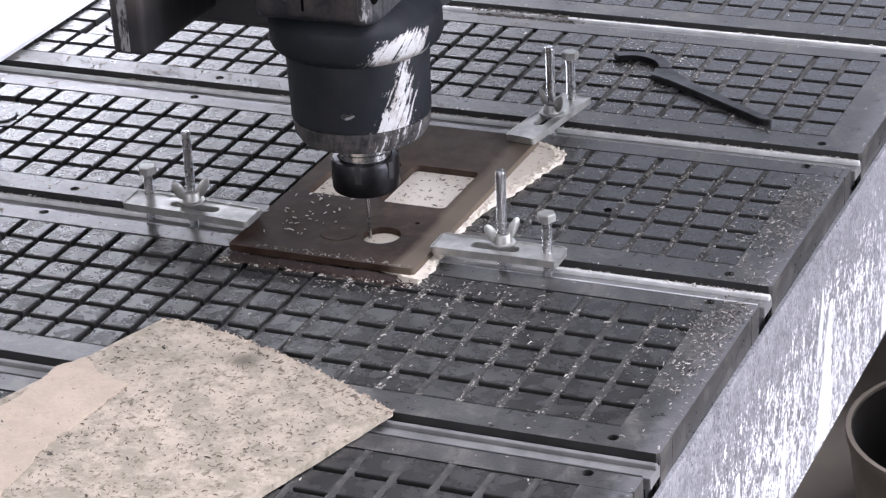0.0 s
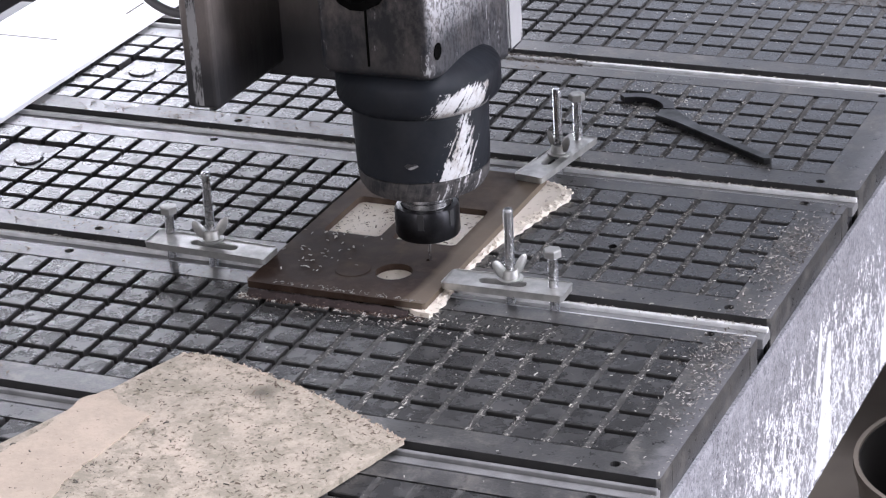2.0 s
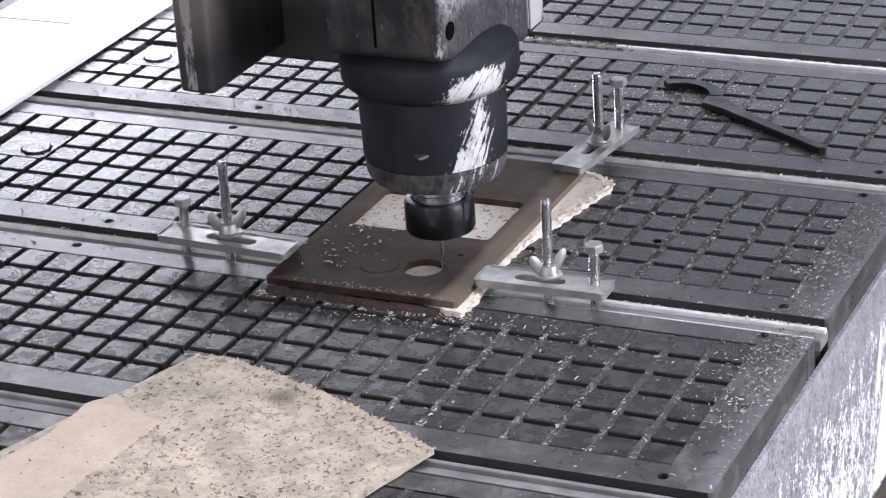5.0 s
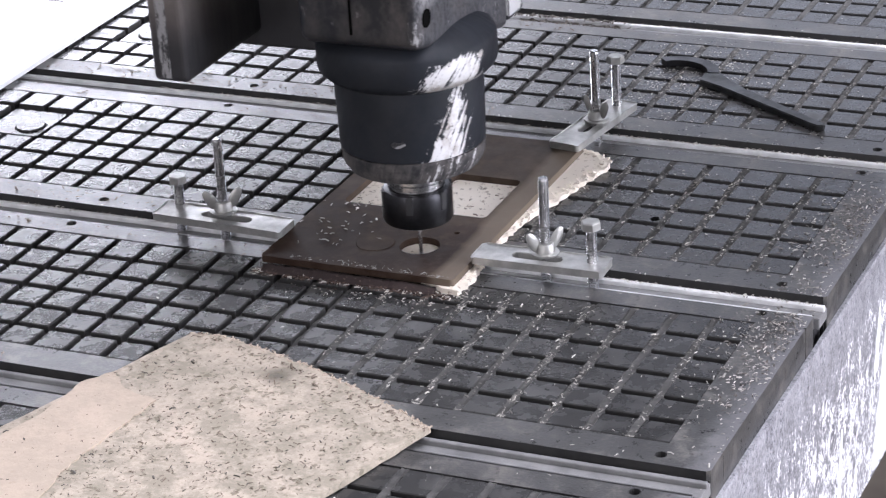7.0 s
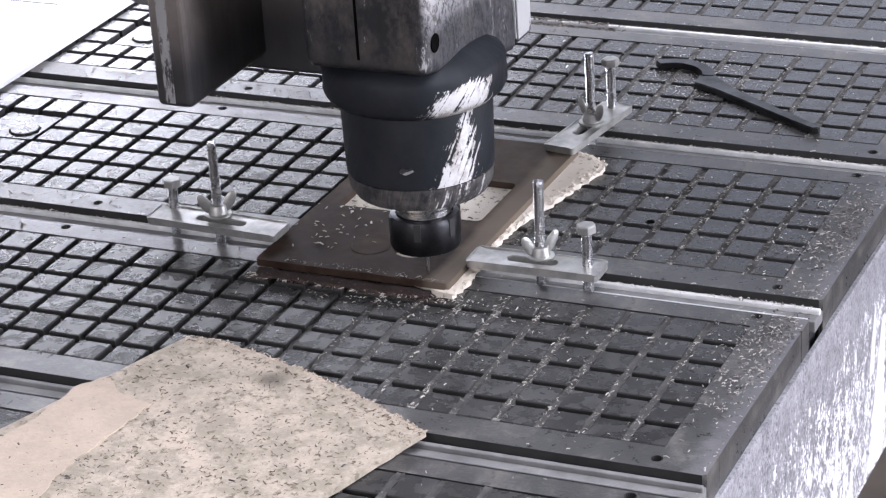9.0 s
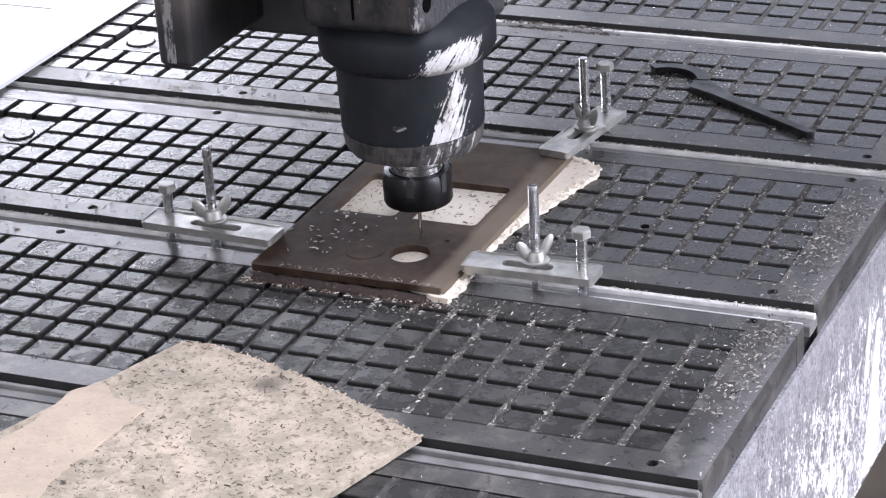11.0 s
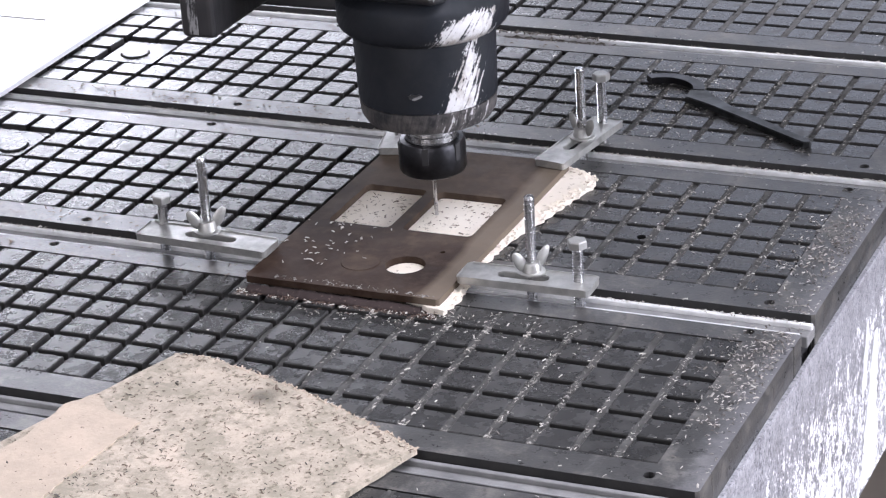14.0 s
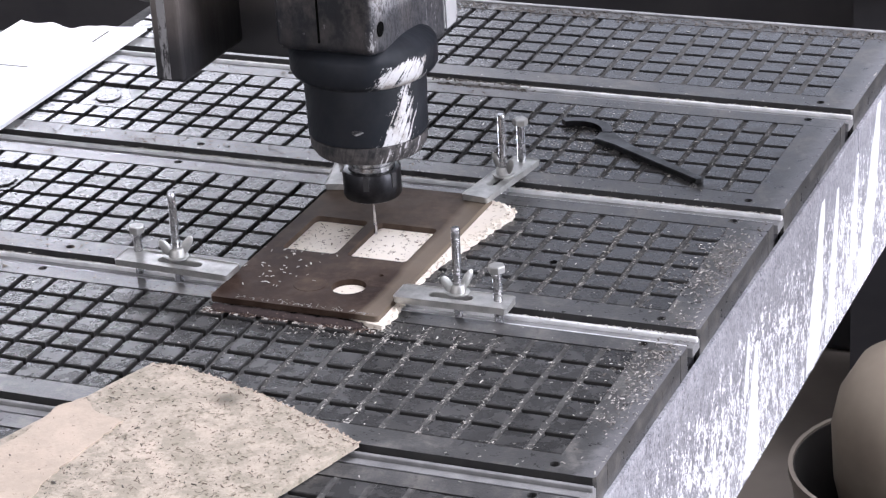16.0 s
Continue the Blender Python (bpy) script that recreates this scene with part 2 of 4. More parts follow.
def make_spindle_paint(name, dirt, at, side=0.0, face=0.0, film_most=0.14, dust_and_light=False):
    """Black paint, rubbed to dusty bare metal in slanting streaks, more towards one side."""
    m = Nodes(name)
    big = m.noise(26, (1, 1, 0.7), 3, 0.5, 20)
    streak = m.noise(110, (1, 1, 0.13), 5, 0.75, 24)
    speck = m.noise(420, (1, 1, 0.45), 3, 0.8, 20)
    worn = m.maths("ADD", m.maths("MULTIPLY", big, 0.33), m.maths("ADD", m.maths("MULTIPLY", streak, 0.42), m.maths("MULTIPLY", speck, 0.25)))
    axes = m.node("ShaderNodeSeparateXYZ")
    m.link(m.coords(), axes.inputs[0])
    if side:
        across = m.maths("ADD", m.maths("MULTIPLY", axes.outputs[0], 0.9 * side), m.maths("MULTIPLY", axes.outputs[1], -0.25 * side))
        worn = m.maths("ADD", worn, m.maths("MINIMUM", m.maths("SUBTRACT", across, 0.042 * side), 0.065))
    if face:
        # the flat flank is speckled pale all over, most of all high up
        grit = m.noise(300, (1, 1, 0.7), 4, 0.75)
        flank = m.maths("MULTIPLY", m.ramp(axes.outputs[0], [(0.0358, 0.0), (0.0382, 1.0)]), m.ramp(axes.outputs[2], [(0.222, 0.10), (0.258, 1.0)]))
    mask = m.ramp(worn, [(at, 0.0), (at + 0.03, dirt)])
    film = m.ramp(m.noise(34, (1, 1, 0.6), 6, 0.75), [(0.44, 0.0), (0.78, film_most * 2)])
    # Even dust film; its strength also paints in light the recess lacks.
    if dust_and_light:
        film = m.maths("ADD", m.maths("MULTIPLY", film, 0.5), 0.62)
    # The film thins out towards the spindle's lower end.
    if face or dust_and_light:
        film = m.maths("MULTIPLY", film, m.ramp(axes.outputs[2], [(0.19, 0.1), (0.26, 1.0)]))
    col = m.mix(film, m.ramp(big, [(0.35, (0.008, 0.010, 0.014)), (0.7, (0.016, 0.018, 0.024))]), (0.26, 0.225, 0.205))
    col = m.mix(mask, col, (0.55, 0.55, 0.56))
    if face:
        col = m.mix(m.maths("MULTIPLY", flank, m.ramp(grit, [(0.42, 0.12), (0.54, face)])), col, (0.66, 0.66, 0.69))
    return m.done(col, m.ramp(streak, [(0.35, 0.33), (0.65, 0.55)]), 0.0, bump=worn, strength=0.35, distance=0.0012)




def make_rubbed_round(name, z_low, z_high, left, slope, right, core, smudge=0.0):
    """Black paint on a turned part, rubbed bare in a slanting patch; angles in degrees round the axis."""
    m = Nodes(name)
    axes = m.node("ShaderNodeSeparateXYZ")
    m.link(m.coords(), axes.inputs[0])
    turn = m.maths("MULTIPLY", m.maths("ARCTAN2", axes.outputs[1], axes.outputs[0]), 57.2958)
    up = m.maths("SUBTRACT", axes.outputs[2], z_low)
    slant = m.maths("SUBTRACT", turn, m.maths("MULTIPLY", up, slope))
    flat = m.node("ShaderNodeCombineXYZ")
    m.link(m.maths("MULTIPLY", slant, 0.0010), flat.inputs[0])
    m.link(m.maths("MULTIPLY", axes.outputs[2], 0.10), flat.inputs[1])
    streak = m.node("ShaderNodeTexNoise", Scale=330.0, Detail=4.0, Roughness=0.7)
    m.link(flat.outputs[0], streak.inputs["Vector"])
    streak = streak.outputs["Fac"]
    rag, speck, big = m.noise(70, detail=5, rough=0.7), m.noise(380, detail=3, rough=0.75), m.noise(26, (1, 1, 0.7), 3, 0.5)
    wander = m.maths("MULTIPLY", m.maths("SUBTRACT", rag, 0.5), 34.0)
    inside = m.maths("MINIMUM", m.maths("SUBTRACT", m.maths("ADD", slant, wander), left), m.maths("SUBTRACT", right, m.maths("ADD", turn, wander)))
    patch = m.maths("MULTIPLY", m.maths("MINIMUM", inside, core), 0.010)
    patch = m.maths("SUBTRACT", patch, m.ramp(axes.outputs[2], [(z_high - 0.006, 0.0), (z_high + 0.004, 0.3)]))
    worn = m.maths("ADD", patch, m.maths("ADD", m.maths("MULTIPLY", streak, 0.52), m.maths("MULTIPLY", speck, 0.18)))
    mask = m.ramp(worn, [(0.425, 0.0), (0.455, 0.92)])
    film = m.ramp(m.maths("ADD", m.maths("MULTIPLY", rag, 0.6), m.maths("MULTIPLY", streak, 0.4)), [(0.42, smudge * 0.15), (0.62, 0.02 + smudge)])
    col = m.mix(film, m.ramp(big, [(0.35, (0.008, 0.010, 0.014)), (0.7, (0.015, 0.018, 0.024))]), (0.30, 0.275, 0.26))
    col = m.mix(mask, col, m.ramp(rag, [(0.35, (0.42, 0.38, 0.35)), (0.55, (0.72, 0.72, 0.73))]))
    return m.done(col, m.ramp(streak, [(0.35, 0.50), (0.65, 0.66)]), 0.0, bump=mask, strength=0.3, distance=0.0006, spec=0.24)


PAINT = make_spindle_paint("worn_black_paint", 0.66, 0.552, 5.5, film_most=0.07)
PAINT_BARREL = make_rubbed_round("barrel_paint", 0.109, 0.170, -62.0, 520.0, -12.0, 14.0)
PAINT_FLANGE = make_rubbed_round("flange_paint", 0.163, 0.190, -66.0, 700.0, -6.0, 14.0)
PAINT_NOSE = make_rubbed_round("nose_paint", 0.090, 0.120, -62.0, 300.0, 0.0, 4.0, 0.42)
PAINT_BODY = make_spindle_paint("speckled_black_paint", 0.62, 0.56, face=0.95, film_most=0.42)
BARE = make_spindle_paint("scraped_bare_edge", 0.92, 0.43)
RUBBED = make_spindle_paint("rubbed_paint_edge", 0.5, 0.475)
PAINT_DARK = make_spindle_paint("dull_black_paint", 0.2, 0.60, film_most=0.46, dust_and_light=True)


# Darker copy of the bakelite: the side walls' shade is in the colour.
BAKELITE_SHADED = make_plain("shaded_side_bakelite", (0.018, 0.018, 0.019), (0.034, 0.033, 0.032), 70.0, 0.7)
DUST = make_plain("settled_grey_dust", (0.034, 0.0335, 0.033), (0.080, 0.078, 0.074), 150.0, 0.8)
# Near-black without gloss; on hole discs it paints their inner shade.
DULL_BLACK = make_plain("dull_black", (0.004, 0.004, 0.004), (0.006, 0.006, 0.006), 12.0, 1.0)
DULL_BLACK.node_tree.nodes["Principled BSDF"].inputs["Specular IOR Level"].default_value = 0.0
CUT_DUST = make_fibre("reddish_cutting_dust", (0.13, 0.085, 0.066), (0.07, 0.045, 0.036), (0.2, 0.15, 0.12), 300, 0.72)
BANK_DUST = make_fibre("dark_plum_dust", (0.042, 0.027, 0.025), (0.022, 0.014, 0.013), (0.14, 0.10, 0.085), 420, 0.62)
CONCRETE = make_plain("dirty_concrete", (0.07, 0.06, 0.052), (0.16, 0.135, 0.112), 3.0, 0.85)
PLASTER = make_plain("grey_plaster", (0.38, 0.38, 0.38), (0.50, 0.495, 0.49), 2.0, 0.9)
# For the unseen back wall, dark so the table mirrors less light.
PLASTER_DARK = make_plain("dark_grey_plaster", (0.10, 0.10, 0.10), (0.17, 0.168, 0.165), 2.0, 0.9)
GREY_PAINT = make_plain("grey_machine_paint", (0.30, 0.30, 0.31), (0.40, 0.40, 0.41), 6.0, 0.5)
SACK = make_plain("beige_sack_cloth", (0.22, 0.18, 0.14), (0.32, 0.27, 0.21), 7.0, 0.9)
TUB = make_plain("dusty_tub_plastic", (0.13, 0.11, 0.09), (0.22, 0.19, 0.155), 9.0, 0.6)
# Tub plastic with the shade of its depth put into the colour.
TUB_SHADE = make_plain("shaded_tub_inside", (0.012, 0.010, 0.009), (0.022, 0.019, 0.017), 9.0, 0.9)
RED = make_plain("red_machine_paint", (0.20, 0.025, 0.022), (0.28, 0.04, 0.035), 6.0, 0.45)
DARK_STEEL = make_plain("dark_machine_paint", (0.022, 0.022, 0.026), (0.04, 0.038, 0.04), 8.0, 0.5)
RUBBER = make_plain("dark_rubber", (0.02, 0.02, 0.022), (0.035, 0.035, 0.037), 12.0, 0.6)


# ---- mesh helpers ----
def finish(name, bm, material, smooth=False):
    mesh = bpy.data.meshes.new(name)
    bmesh.ops.recalc_face_normals(bm, faces=bm.faces[:])
    if smooth:
        for f in bm.faces:
            f.smooth = True
        for e in bm.edges:
            if len(e.link_faces) == 2 and e.calc_face_angle(0) > radians(35):
                e.smooth = False
    bm.to_mesh(mesh)
    bm.free()
    mesh.materials.append(material)
    return mesh


def part(name, bm, material, parent=None, label="", at=None, smooth=False):
    ob = new(name, finish(name, bm, material, smooth))
    if parent is not None:
        ob.parent = parent
    if at is not None:
        ob.matrix_basis = at
    return tagged(ob, label=label)


def thing(name, at, label, category, group="", kind=""):
    ob = new(name)
    ob.empty_display_size = 0.02
    ob.matrix_basis = at
    return tagged(ob, label, category, group, kind)


def add_box(bm, x0, x1, y0, y1, z0, z1, bevel=0.0, segments=2):
    made = bmesh.ops.create_cube(bm, size=1.0, matrix=Matrix.LocRotScale(((x0 + x1) / 2, (y0 + y1) / 2, (z0 + z1) / 2), None, (x1 - x0, y1 - y0, z1 - z0)))
    if bevel:
        edges = list({e for v in made["verts"] for e in v.link_edges})
        bmesh.ops.bevel(bm, geom=edges, offset=bevel, segments=segments, affect="EDGES", profile=0.5)
    return bm


def box(*size, bevel=0.0, segments=2):
    return add_box(bmesh.new(), *size, bevel=bevel, segments=segments)


def add_lathe(bm, profile, steps=40, closed=False):
    """Turns (radius, height) pairs round the z axis; capped at both ends, or closed on itself."""
    rings = [[bm.verts.new((r * math.cos(a), r * math.sin(a), z)) for a in (2 * math.pi * k / steps for k in range(steps))] for r, z in profile]
    pairs = list(zip(rings, rings[1:])) + ([(rings[-1], rings[0])] if closed else [])
    for a, b in pairs:
        for k in range(steps):
            n = (k + 1) % steps
            bm.faces.new((a[k], a[n], b[n], b[k]))
    if not closed:
        bm.faces.new(rings[0][::-1])
        bm.faces.new(rings[-1])
    return bm


def lathe(profile, steps=40, closed=False):
    return add_lathe(bmesh.new(), profile, steps, closed)


def ring_faces(bm, loops, z0, z1):
    """A prism with holes: loops[0] is the outline, the others are holes, all counter-clockwise."""
    edges, sides = [], []
    for loop in loops:
        low = [bm.verts.new((x, y, z0)) for x, y in loop]
        high = [bm.verts.new((x, y, z1)) for x, y in loop]
        for k in range(len(loop)):
            n = (k + 1) % len(loop)
            bm.faces.new((low[k], low[n], high[n], high[k]))
        sides.append((low, high))
    for which in (0, 1):
        es = []
        for pair in sides:
            vs = pair[which]
            es += [bm.edges.get((vs[k], vs[(k + 1) % len(vs)])) for k in range(len(vs))]
        bmesh.ops.triangle_fill(bm, use_beauty=True, use_dissolve=False, edges=es)
    return bm


def rounded(x0, x1, y0, y1, r, steps=5):
    pts = []
    for cx, cy, a0 in ((x1 - r, y1 - r, 0), (x0 + r, y1 - r, 90), (x0 + r, y0 + r, 180), (x1 - r, y0 + r, 270)):
        for k in range(steps + 1):
            a = radians(a0 + 90 * k / steps)
            pts.append((cx + r * math.cos(a), cy + r * math.sin(a)))
    return pts


def circle(cx, cy, r, steps=32):
    return [(cx + r * math.cos(2 * math.pi * k / steps), cy + r * math.sin(2 * math.pi * k / steps)) for k in range(steps)]


def ragged(points, step, amount, rng):
    """Breaks the straight sides of an open line into uneven torn ones."""
    out = []
    for (ax, ay), (bx, by) in zip(points, points[1:]):
        n = max(1, int(math.hypot(bx - ax, by - ay) / step))
        nx, ny = -(by - ay), bx - ax
        ln = math.hypot(nx, ny)
        for k in range(n):
            s = k / n
            d = rng.uniform(-amount, amount) if k else 0
            out.append((ax + (bx - ax) * s + nx / ln * d, ay + (by - ay) * s + ny / ln * d))
    return out + [points[-1]]


# ---- the hall ----
def hall():
    def slab(name, size, mat, label, cat):
        return tagged(part(name, box(*size), mat), label, cat, kind="structure")

    slab("floor", (-5.2, 5.2, -6.2, 5.2, -0.95, -0.85), CONCRETE, "dark dusty concrete workshop floor", "floor")
    # Ceiling opening is added for the overhead fill.
    bm = ring_faces(bmesh.new(), [[(-5.2, -6.2), (5.2, -6.2), (5.2, 5.2), (-5.2, 5.2)], [(0.2, -0.4), (2.8, -0.4), (2.8, 2.2), (0.2, 2.2)]], 3.6, 3.7)
    tagged(part("ceiling", bm, PLASTER), "unseen plain grey ceiling with an added opening for fill light", "ceiling", kind="structure")
    slab("wall_west", (-5.2, -5.0, -6.2, 5.2, -0.85, 3.6), PLASTER, "plain grey plastered workshop wall", "wall")

    def pierced(name, along, lo, hi, at0, at1, w0, w1, s0, s1, label):
        bm = bmesh.new()
        for a, b, c, d in ((lo, w0, -0.85, 3.6), (w1, hi, -0.85, 3.6), (w0, w1, -0.85, s0), (w0, w1, s1, 3.6)):
            if along == "x":
                add_box(bm, a, b, at0, at1, c, d)
            else:
                add_box(bm, at0, at1, a, b, c, d)
        return tagged(part(name, bm, PLASTER), label, "wall", kind="structure")

    # Two of the three openings are added for the sheen fills.
    bm = bmesh.new()
    for x0, x1, z0, z1 in ((-5.0, -4.85, -0.85, 3.6), (-4.85, -3.25, -0.85, 0.2), (-4.85, -3.25, 1.84, 3.6), (-3.25, -3.2, -0.85, 3.6), (-3.2, -2.2, -0.85, 0.2), (-3.2, -2.2, 1.75, 3.6), (-2.2, -2.1, -0.85, 3.6), (-2.1, 0.55, -0.85, 0.6), (-2.1, 0.55, 2.46, 3.6), (0.55, 5.0, -0.85, 3.6)):
        add_box(bm, x0, x1, 5.0, 5.2, z0, z1)
    tagged(part("wall_north", bm, PLASTER_DARK), "unseen dark grey wall with one window and two added light openings", "wall", kind="structure")
    # This wall's opening is added for the rear fill.
    pierced("wall_south", "x", -5.0, 5.0, -6.2, -6.0, -2.2, 1.2, 1.6, 3.0, "unseen grey plastered wall with an added opening for fill light")
    pierced("wall_east", "y", -6.0, 5.0, 5.0, 5.2, -1.1, 3.1, 0.3, 2.7, "grey plastered workshop wall with a broad opening")


hall()

# ---- the vacuum table ----
PITCH, MODULE = 0.030, 0.2600
RIGHT, LEFT = 0.066, -0.800
GROOVE_W, GROOVE_D = 0.0052, 0.0055
COLUMNS = 27
ROWS_Y = 6


def pad_mesh(w, d, name):
    """A pad of the grid with worn top edges; its corner of origin is front right, its top at z 0."""
    bm = bmesh.new()
    b = 0.0007
    low = [bm.verts.new(p) for p in ((-w, 0, -0.0068), (0, 0, -0.0068), (0, d, -0.0068), (-w, d, -0.0068))]
    mid = [bm.verts.new((v.co.x, v.co.y, -b)) for v in low]
    top = [bm.verts.new(p) for p in ((-w + b, b, 0), (-b, b, 0), (-b, d - b, 0), (-w + b, d - b, 0))]
    for a, c in ((low, mid), (mid, top)):
        for k in range(4):
            n = (k + 1) % 4
            bm.faces.new((a[k], a[n], c[n], c[k]))
    # side walls take the copy with shade painted in
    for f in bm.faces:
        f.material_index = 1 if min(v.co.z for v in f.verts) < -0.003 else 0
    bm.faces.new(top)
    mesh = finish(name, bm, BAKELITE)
    mesh.materials.append(BAKELITE_SHADED)
    return mesh


PAD_W, PAD_D = PITCH - GROOVE_W, PITCH - GROOVE_D
PADS = {
    "mid": pad_mesh(PAD_W, PAD_D, "pad"),
    "back": pad_mesh(PAD_W, 0.0275, "pad"),
    "end": pad_mesh(0.0302 - GROOVE_W, PAD_D, "pad"),
    "end_back": pad_mesh(0.0302 - GROOVE_W, 0.0275, "pad"),
}


def panel(at_y, label, skip=(), port=None, far=False):
    ob = thing("vacuum_table_panel", pose(0, at_y, 0), label, "table panel", "panels of the vacuum table")
    bm = bmesh.new()
    add_box(bm, LEFT, RIGHT, -0.1785, 0.049, -0.0375, -0.0066)
    part("tray", bm, GROOVE, ob)
    for name, y0, y1, hole in (("front_rim", -0.1788, -0.1515, -0.1668), ("back_rim", 0.0290, 0.0493, 0.0443)):
        edge = [(LEFT, y0), (RIGHT - 0.002, y0), (RIGHT + 0.0004, y0 + 0.002), (RIGHT + 0.0004, y1 - 0.001), (RIGHT - 0.001, y1), (LEFT, y1)]
        bm = ring_faces(bmesh.new(), [edge, circle(0.0302, hole, 0.0040, 16), circle(-0.530, hole, 0.0040, 16)], -0.037, 0.0)
        bmesh.ops.bevel(bm, geom=[e for e in bm.edges if len(e.link_faces) == 2 and e.calc_face_angle(0) > 1.2 and min(v.co.z for v in e.verts) > -0.001 and abs(e.verts[0].co.y - e.verts[1].co.y) < 1e-5], offset=0.0011, segments=2, affect="EDGES")
        bm.normal_update()
        # rim faces along the slots get painted shade too
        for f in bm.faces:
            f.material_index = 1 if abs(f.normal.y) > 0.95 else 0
        part(name, bm, BAKELITE_RIM, ob).data.materials.append(BAKELITE_SHADED)
        for x in (0.0302, -0.530):
            part("screw", lathe([(0.0036, -0.0068), (0.0036, -0.0050), (0.0028, -0.0046), (0.0014, -0.0046)], 14), RUBBER, ob, at=pose(x, hole, 0))
    add = bmesh.new()
    add_box(add, 0.0302, RIGHT + 0.0002, -0.1514, 0.0289, -0.037, -0.0001)
    part("end_rim", add, BAKELITE_RIM, ob)
    if port:
        px, py = port[:2]
        part("suction_port", lathe([(0.0126, -0.006), (0.0126, -0.0018), (0.0119, -0.0010), (0.003, -0.0010)], 28), BAKELITE, ob, "round plug in a square recess", pose(px, py, 0))
        mx, my = -0.6873, port[2]
        part("port_recess", ring_faces(bmesh.new(), [rounded(mx - 0.0262, mx + 0.0262, my - 0.0262, my + 0.0262, 0.003), circle(px, py, 0.0139)], -0.0066, -0.0024), BAKELITE, ob)
    for i in range(ROWS_Y):
        for j in range(COLUMNS):
            x, y = (0.0302 if j == 0 else -(j - 1) * PITCH), -i * PITCH
            cx, cy = x - PAD_W / 2, y + PAD_D / 2
            if port and abs(cx - port[0]) < 0.027 and abs(cy - port[1]) < 0.027:
                continue
            kind = ("end" if j == 0 else "") + ("_back" if j == 0 and i == 0 else "back" if i == 0 else "" if j == 0 else "mid")
            pad = new("pad", PADS[kind])
            pad.parent = ob
            pad.matrix_basis = pose(x + random.uniform(-0.0002, 0.0002), y + random.uniform(-0.0002, 0.0002), random.uniform(-0.00025, 0.0001) if j else -0.0001, random.uniform(-0.25, 0.25), random.uniform(-0.25, 0.25), 0)
    groove_dust(ob, at_y)
    return ob


def groove_dust(ob, at_y):
    """Packed dust that fills the grooves towards the table's edge."""
    rng = random.Random(int(at_y * 1000) + 40)
    verts, faces = [], []
    for j in range(1, 14):
        x0, x1 = -(j - 1) * PITCH - 0.0001, -(j - 1) * PITCH + GROOVE_W + 0.0001
        sunk = 0.0007 + max(0, j - 8) * 0.0011
        first, n = len(verts), 46
        z = -sunk
        for k in range(n + 1):
            y = -0.1513 + 0.1802 * k / n
            z = max(-0.0064, min(-0.0003, -sunk + 0.75 * (z + sunk) + rng.gauss(0, 0.0005)))
            verts += [(x0, y, z + rng.uniform(-0.0003, 0.0003)), ((x0 + x1) / 2, y, z - 0.0004), (x1, y, z + rng.uniform(-0.0003, 0.0003))]
        for k in range(n):
            for c in (0, 1):
                i = first + 3 * k + c
                faces.append((i, i + 1, i + 4, i + 3))
        low = len(verts)
        for k in range(n + 1):
            verts += [(x0, verts[first + 3 * k][1], -0.0066), (x1, verts[first + 3 * k][1], -0.0066)]
        for k in range(n):
            faces.append((first + 3 * k, first + 3 * k + 3, low + 2 * k + 2, low + 2 * k))
            faces.append((first + 3 * k + 5, first + 3 * k + 2, low + 2 * k + 1, low + 2 * k + 3))
    mesh = bpy.data.meshes.new("groove_dust")
    mesh.from_pydata(verts, [], faces)
    mesh.materials.append(DUST)
    dust = new("groove_dust", mesh)
    dust.parent = ob
    tagged(dust, "grey dust packed in the grooves", kind="stuff")


def rail(at_y, bare):
    ob = thing("slot_rail", pose(0, at_y, 0), "aluminium T-slot rail with sawdust between two table panels", "rail", "slot rails of the vacuum table")
    part("rail_lip", box(LEFT, RIGHT + 0.0010, 0.0610, 0.0808, -0.016, -0.0074, bevel=0.0008), RAIL, ob)
    # Added filler, dark to paint the shaded gap under the lip.
    part("rail_filler", box(LEFT, RIGHT - 0.0040, 0.0640, 0.0790, -0.037, -0.0158), DARK_STEEL, ob, "added dark filler for the shaded gap under the lip")
    part("rail_ridge", box(LEFT, RIGHT + 0.0012, 0.0722, 0.0764, -0.0080, -0.0036, bevel=0.0009), bare, ob, "raised aluminium ridge")
    part("near_ridge", box(LEFT, RIGHT - 0.0040, 0.0598, 0.0614, -0.0245, -0.0050, bevel=0.0006), bare, ob, "thin aluminium edge")
    part("rail_floor", box(LEFT, RIGHT - 0.0030, 0.0496, 0.0597, -0.037, -0.024), RAIL, ob)
    part("front_ridge", box(LEFT, RIGHT - 0.0040, 0.0496, 0.0518, -0.026, -0.0012, bevel=0.0007), bare, ob)
    return ob


panel(-MODULE, "dark grey grooved vacuum panel partly under a scrap board")
panel(0.0, "dark grey grooved vacuum panel scattered with wood chips")
panel(MODULE, "dark grey grooved vacuum panel carrying the clamped plate", port=(-0.678, -0.0400, -0.0325))
panel(2 * MODULE, "dark grey grooved vacuum panel with a wrench on it", port=(-0.690, -0.0665, -0.0625))
panel(3 * MODULE, "dark grey grooved vacuum panel at the table's far end")
for k in (-1, 0, 1, 2):
    # The nearest rail stays dull; the others have the highlight painted in.
    rail(k * MODULE, RAIL if k < 0 else RIDGE_HIGHLIT)


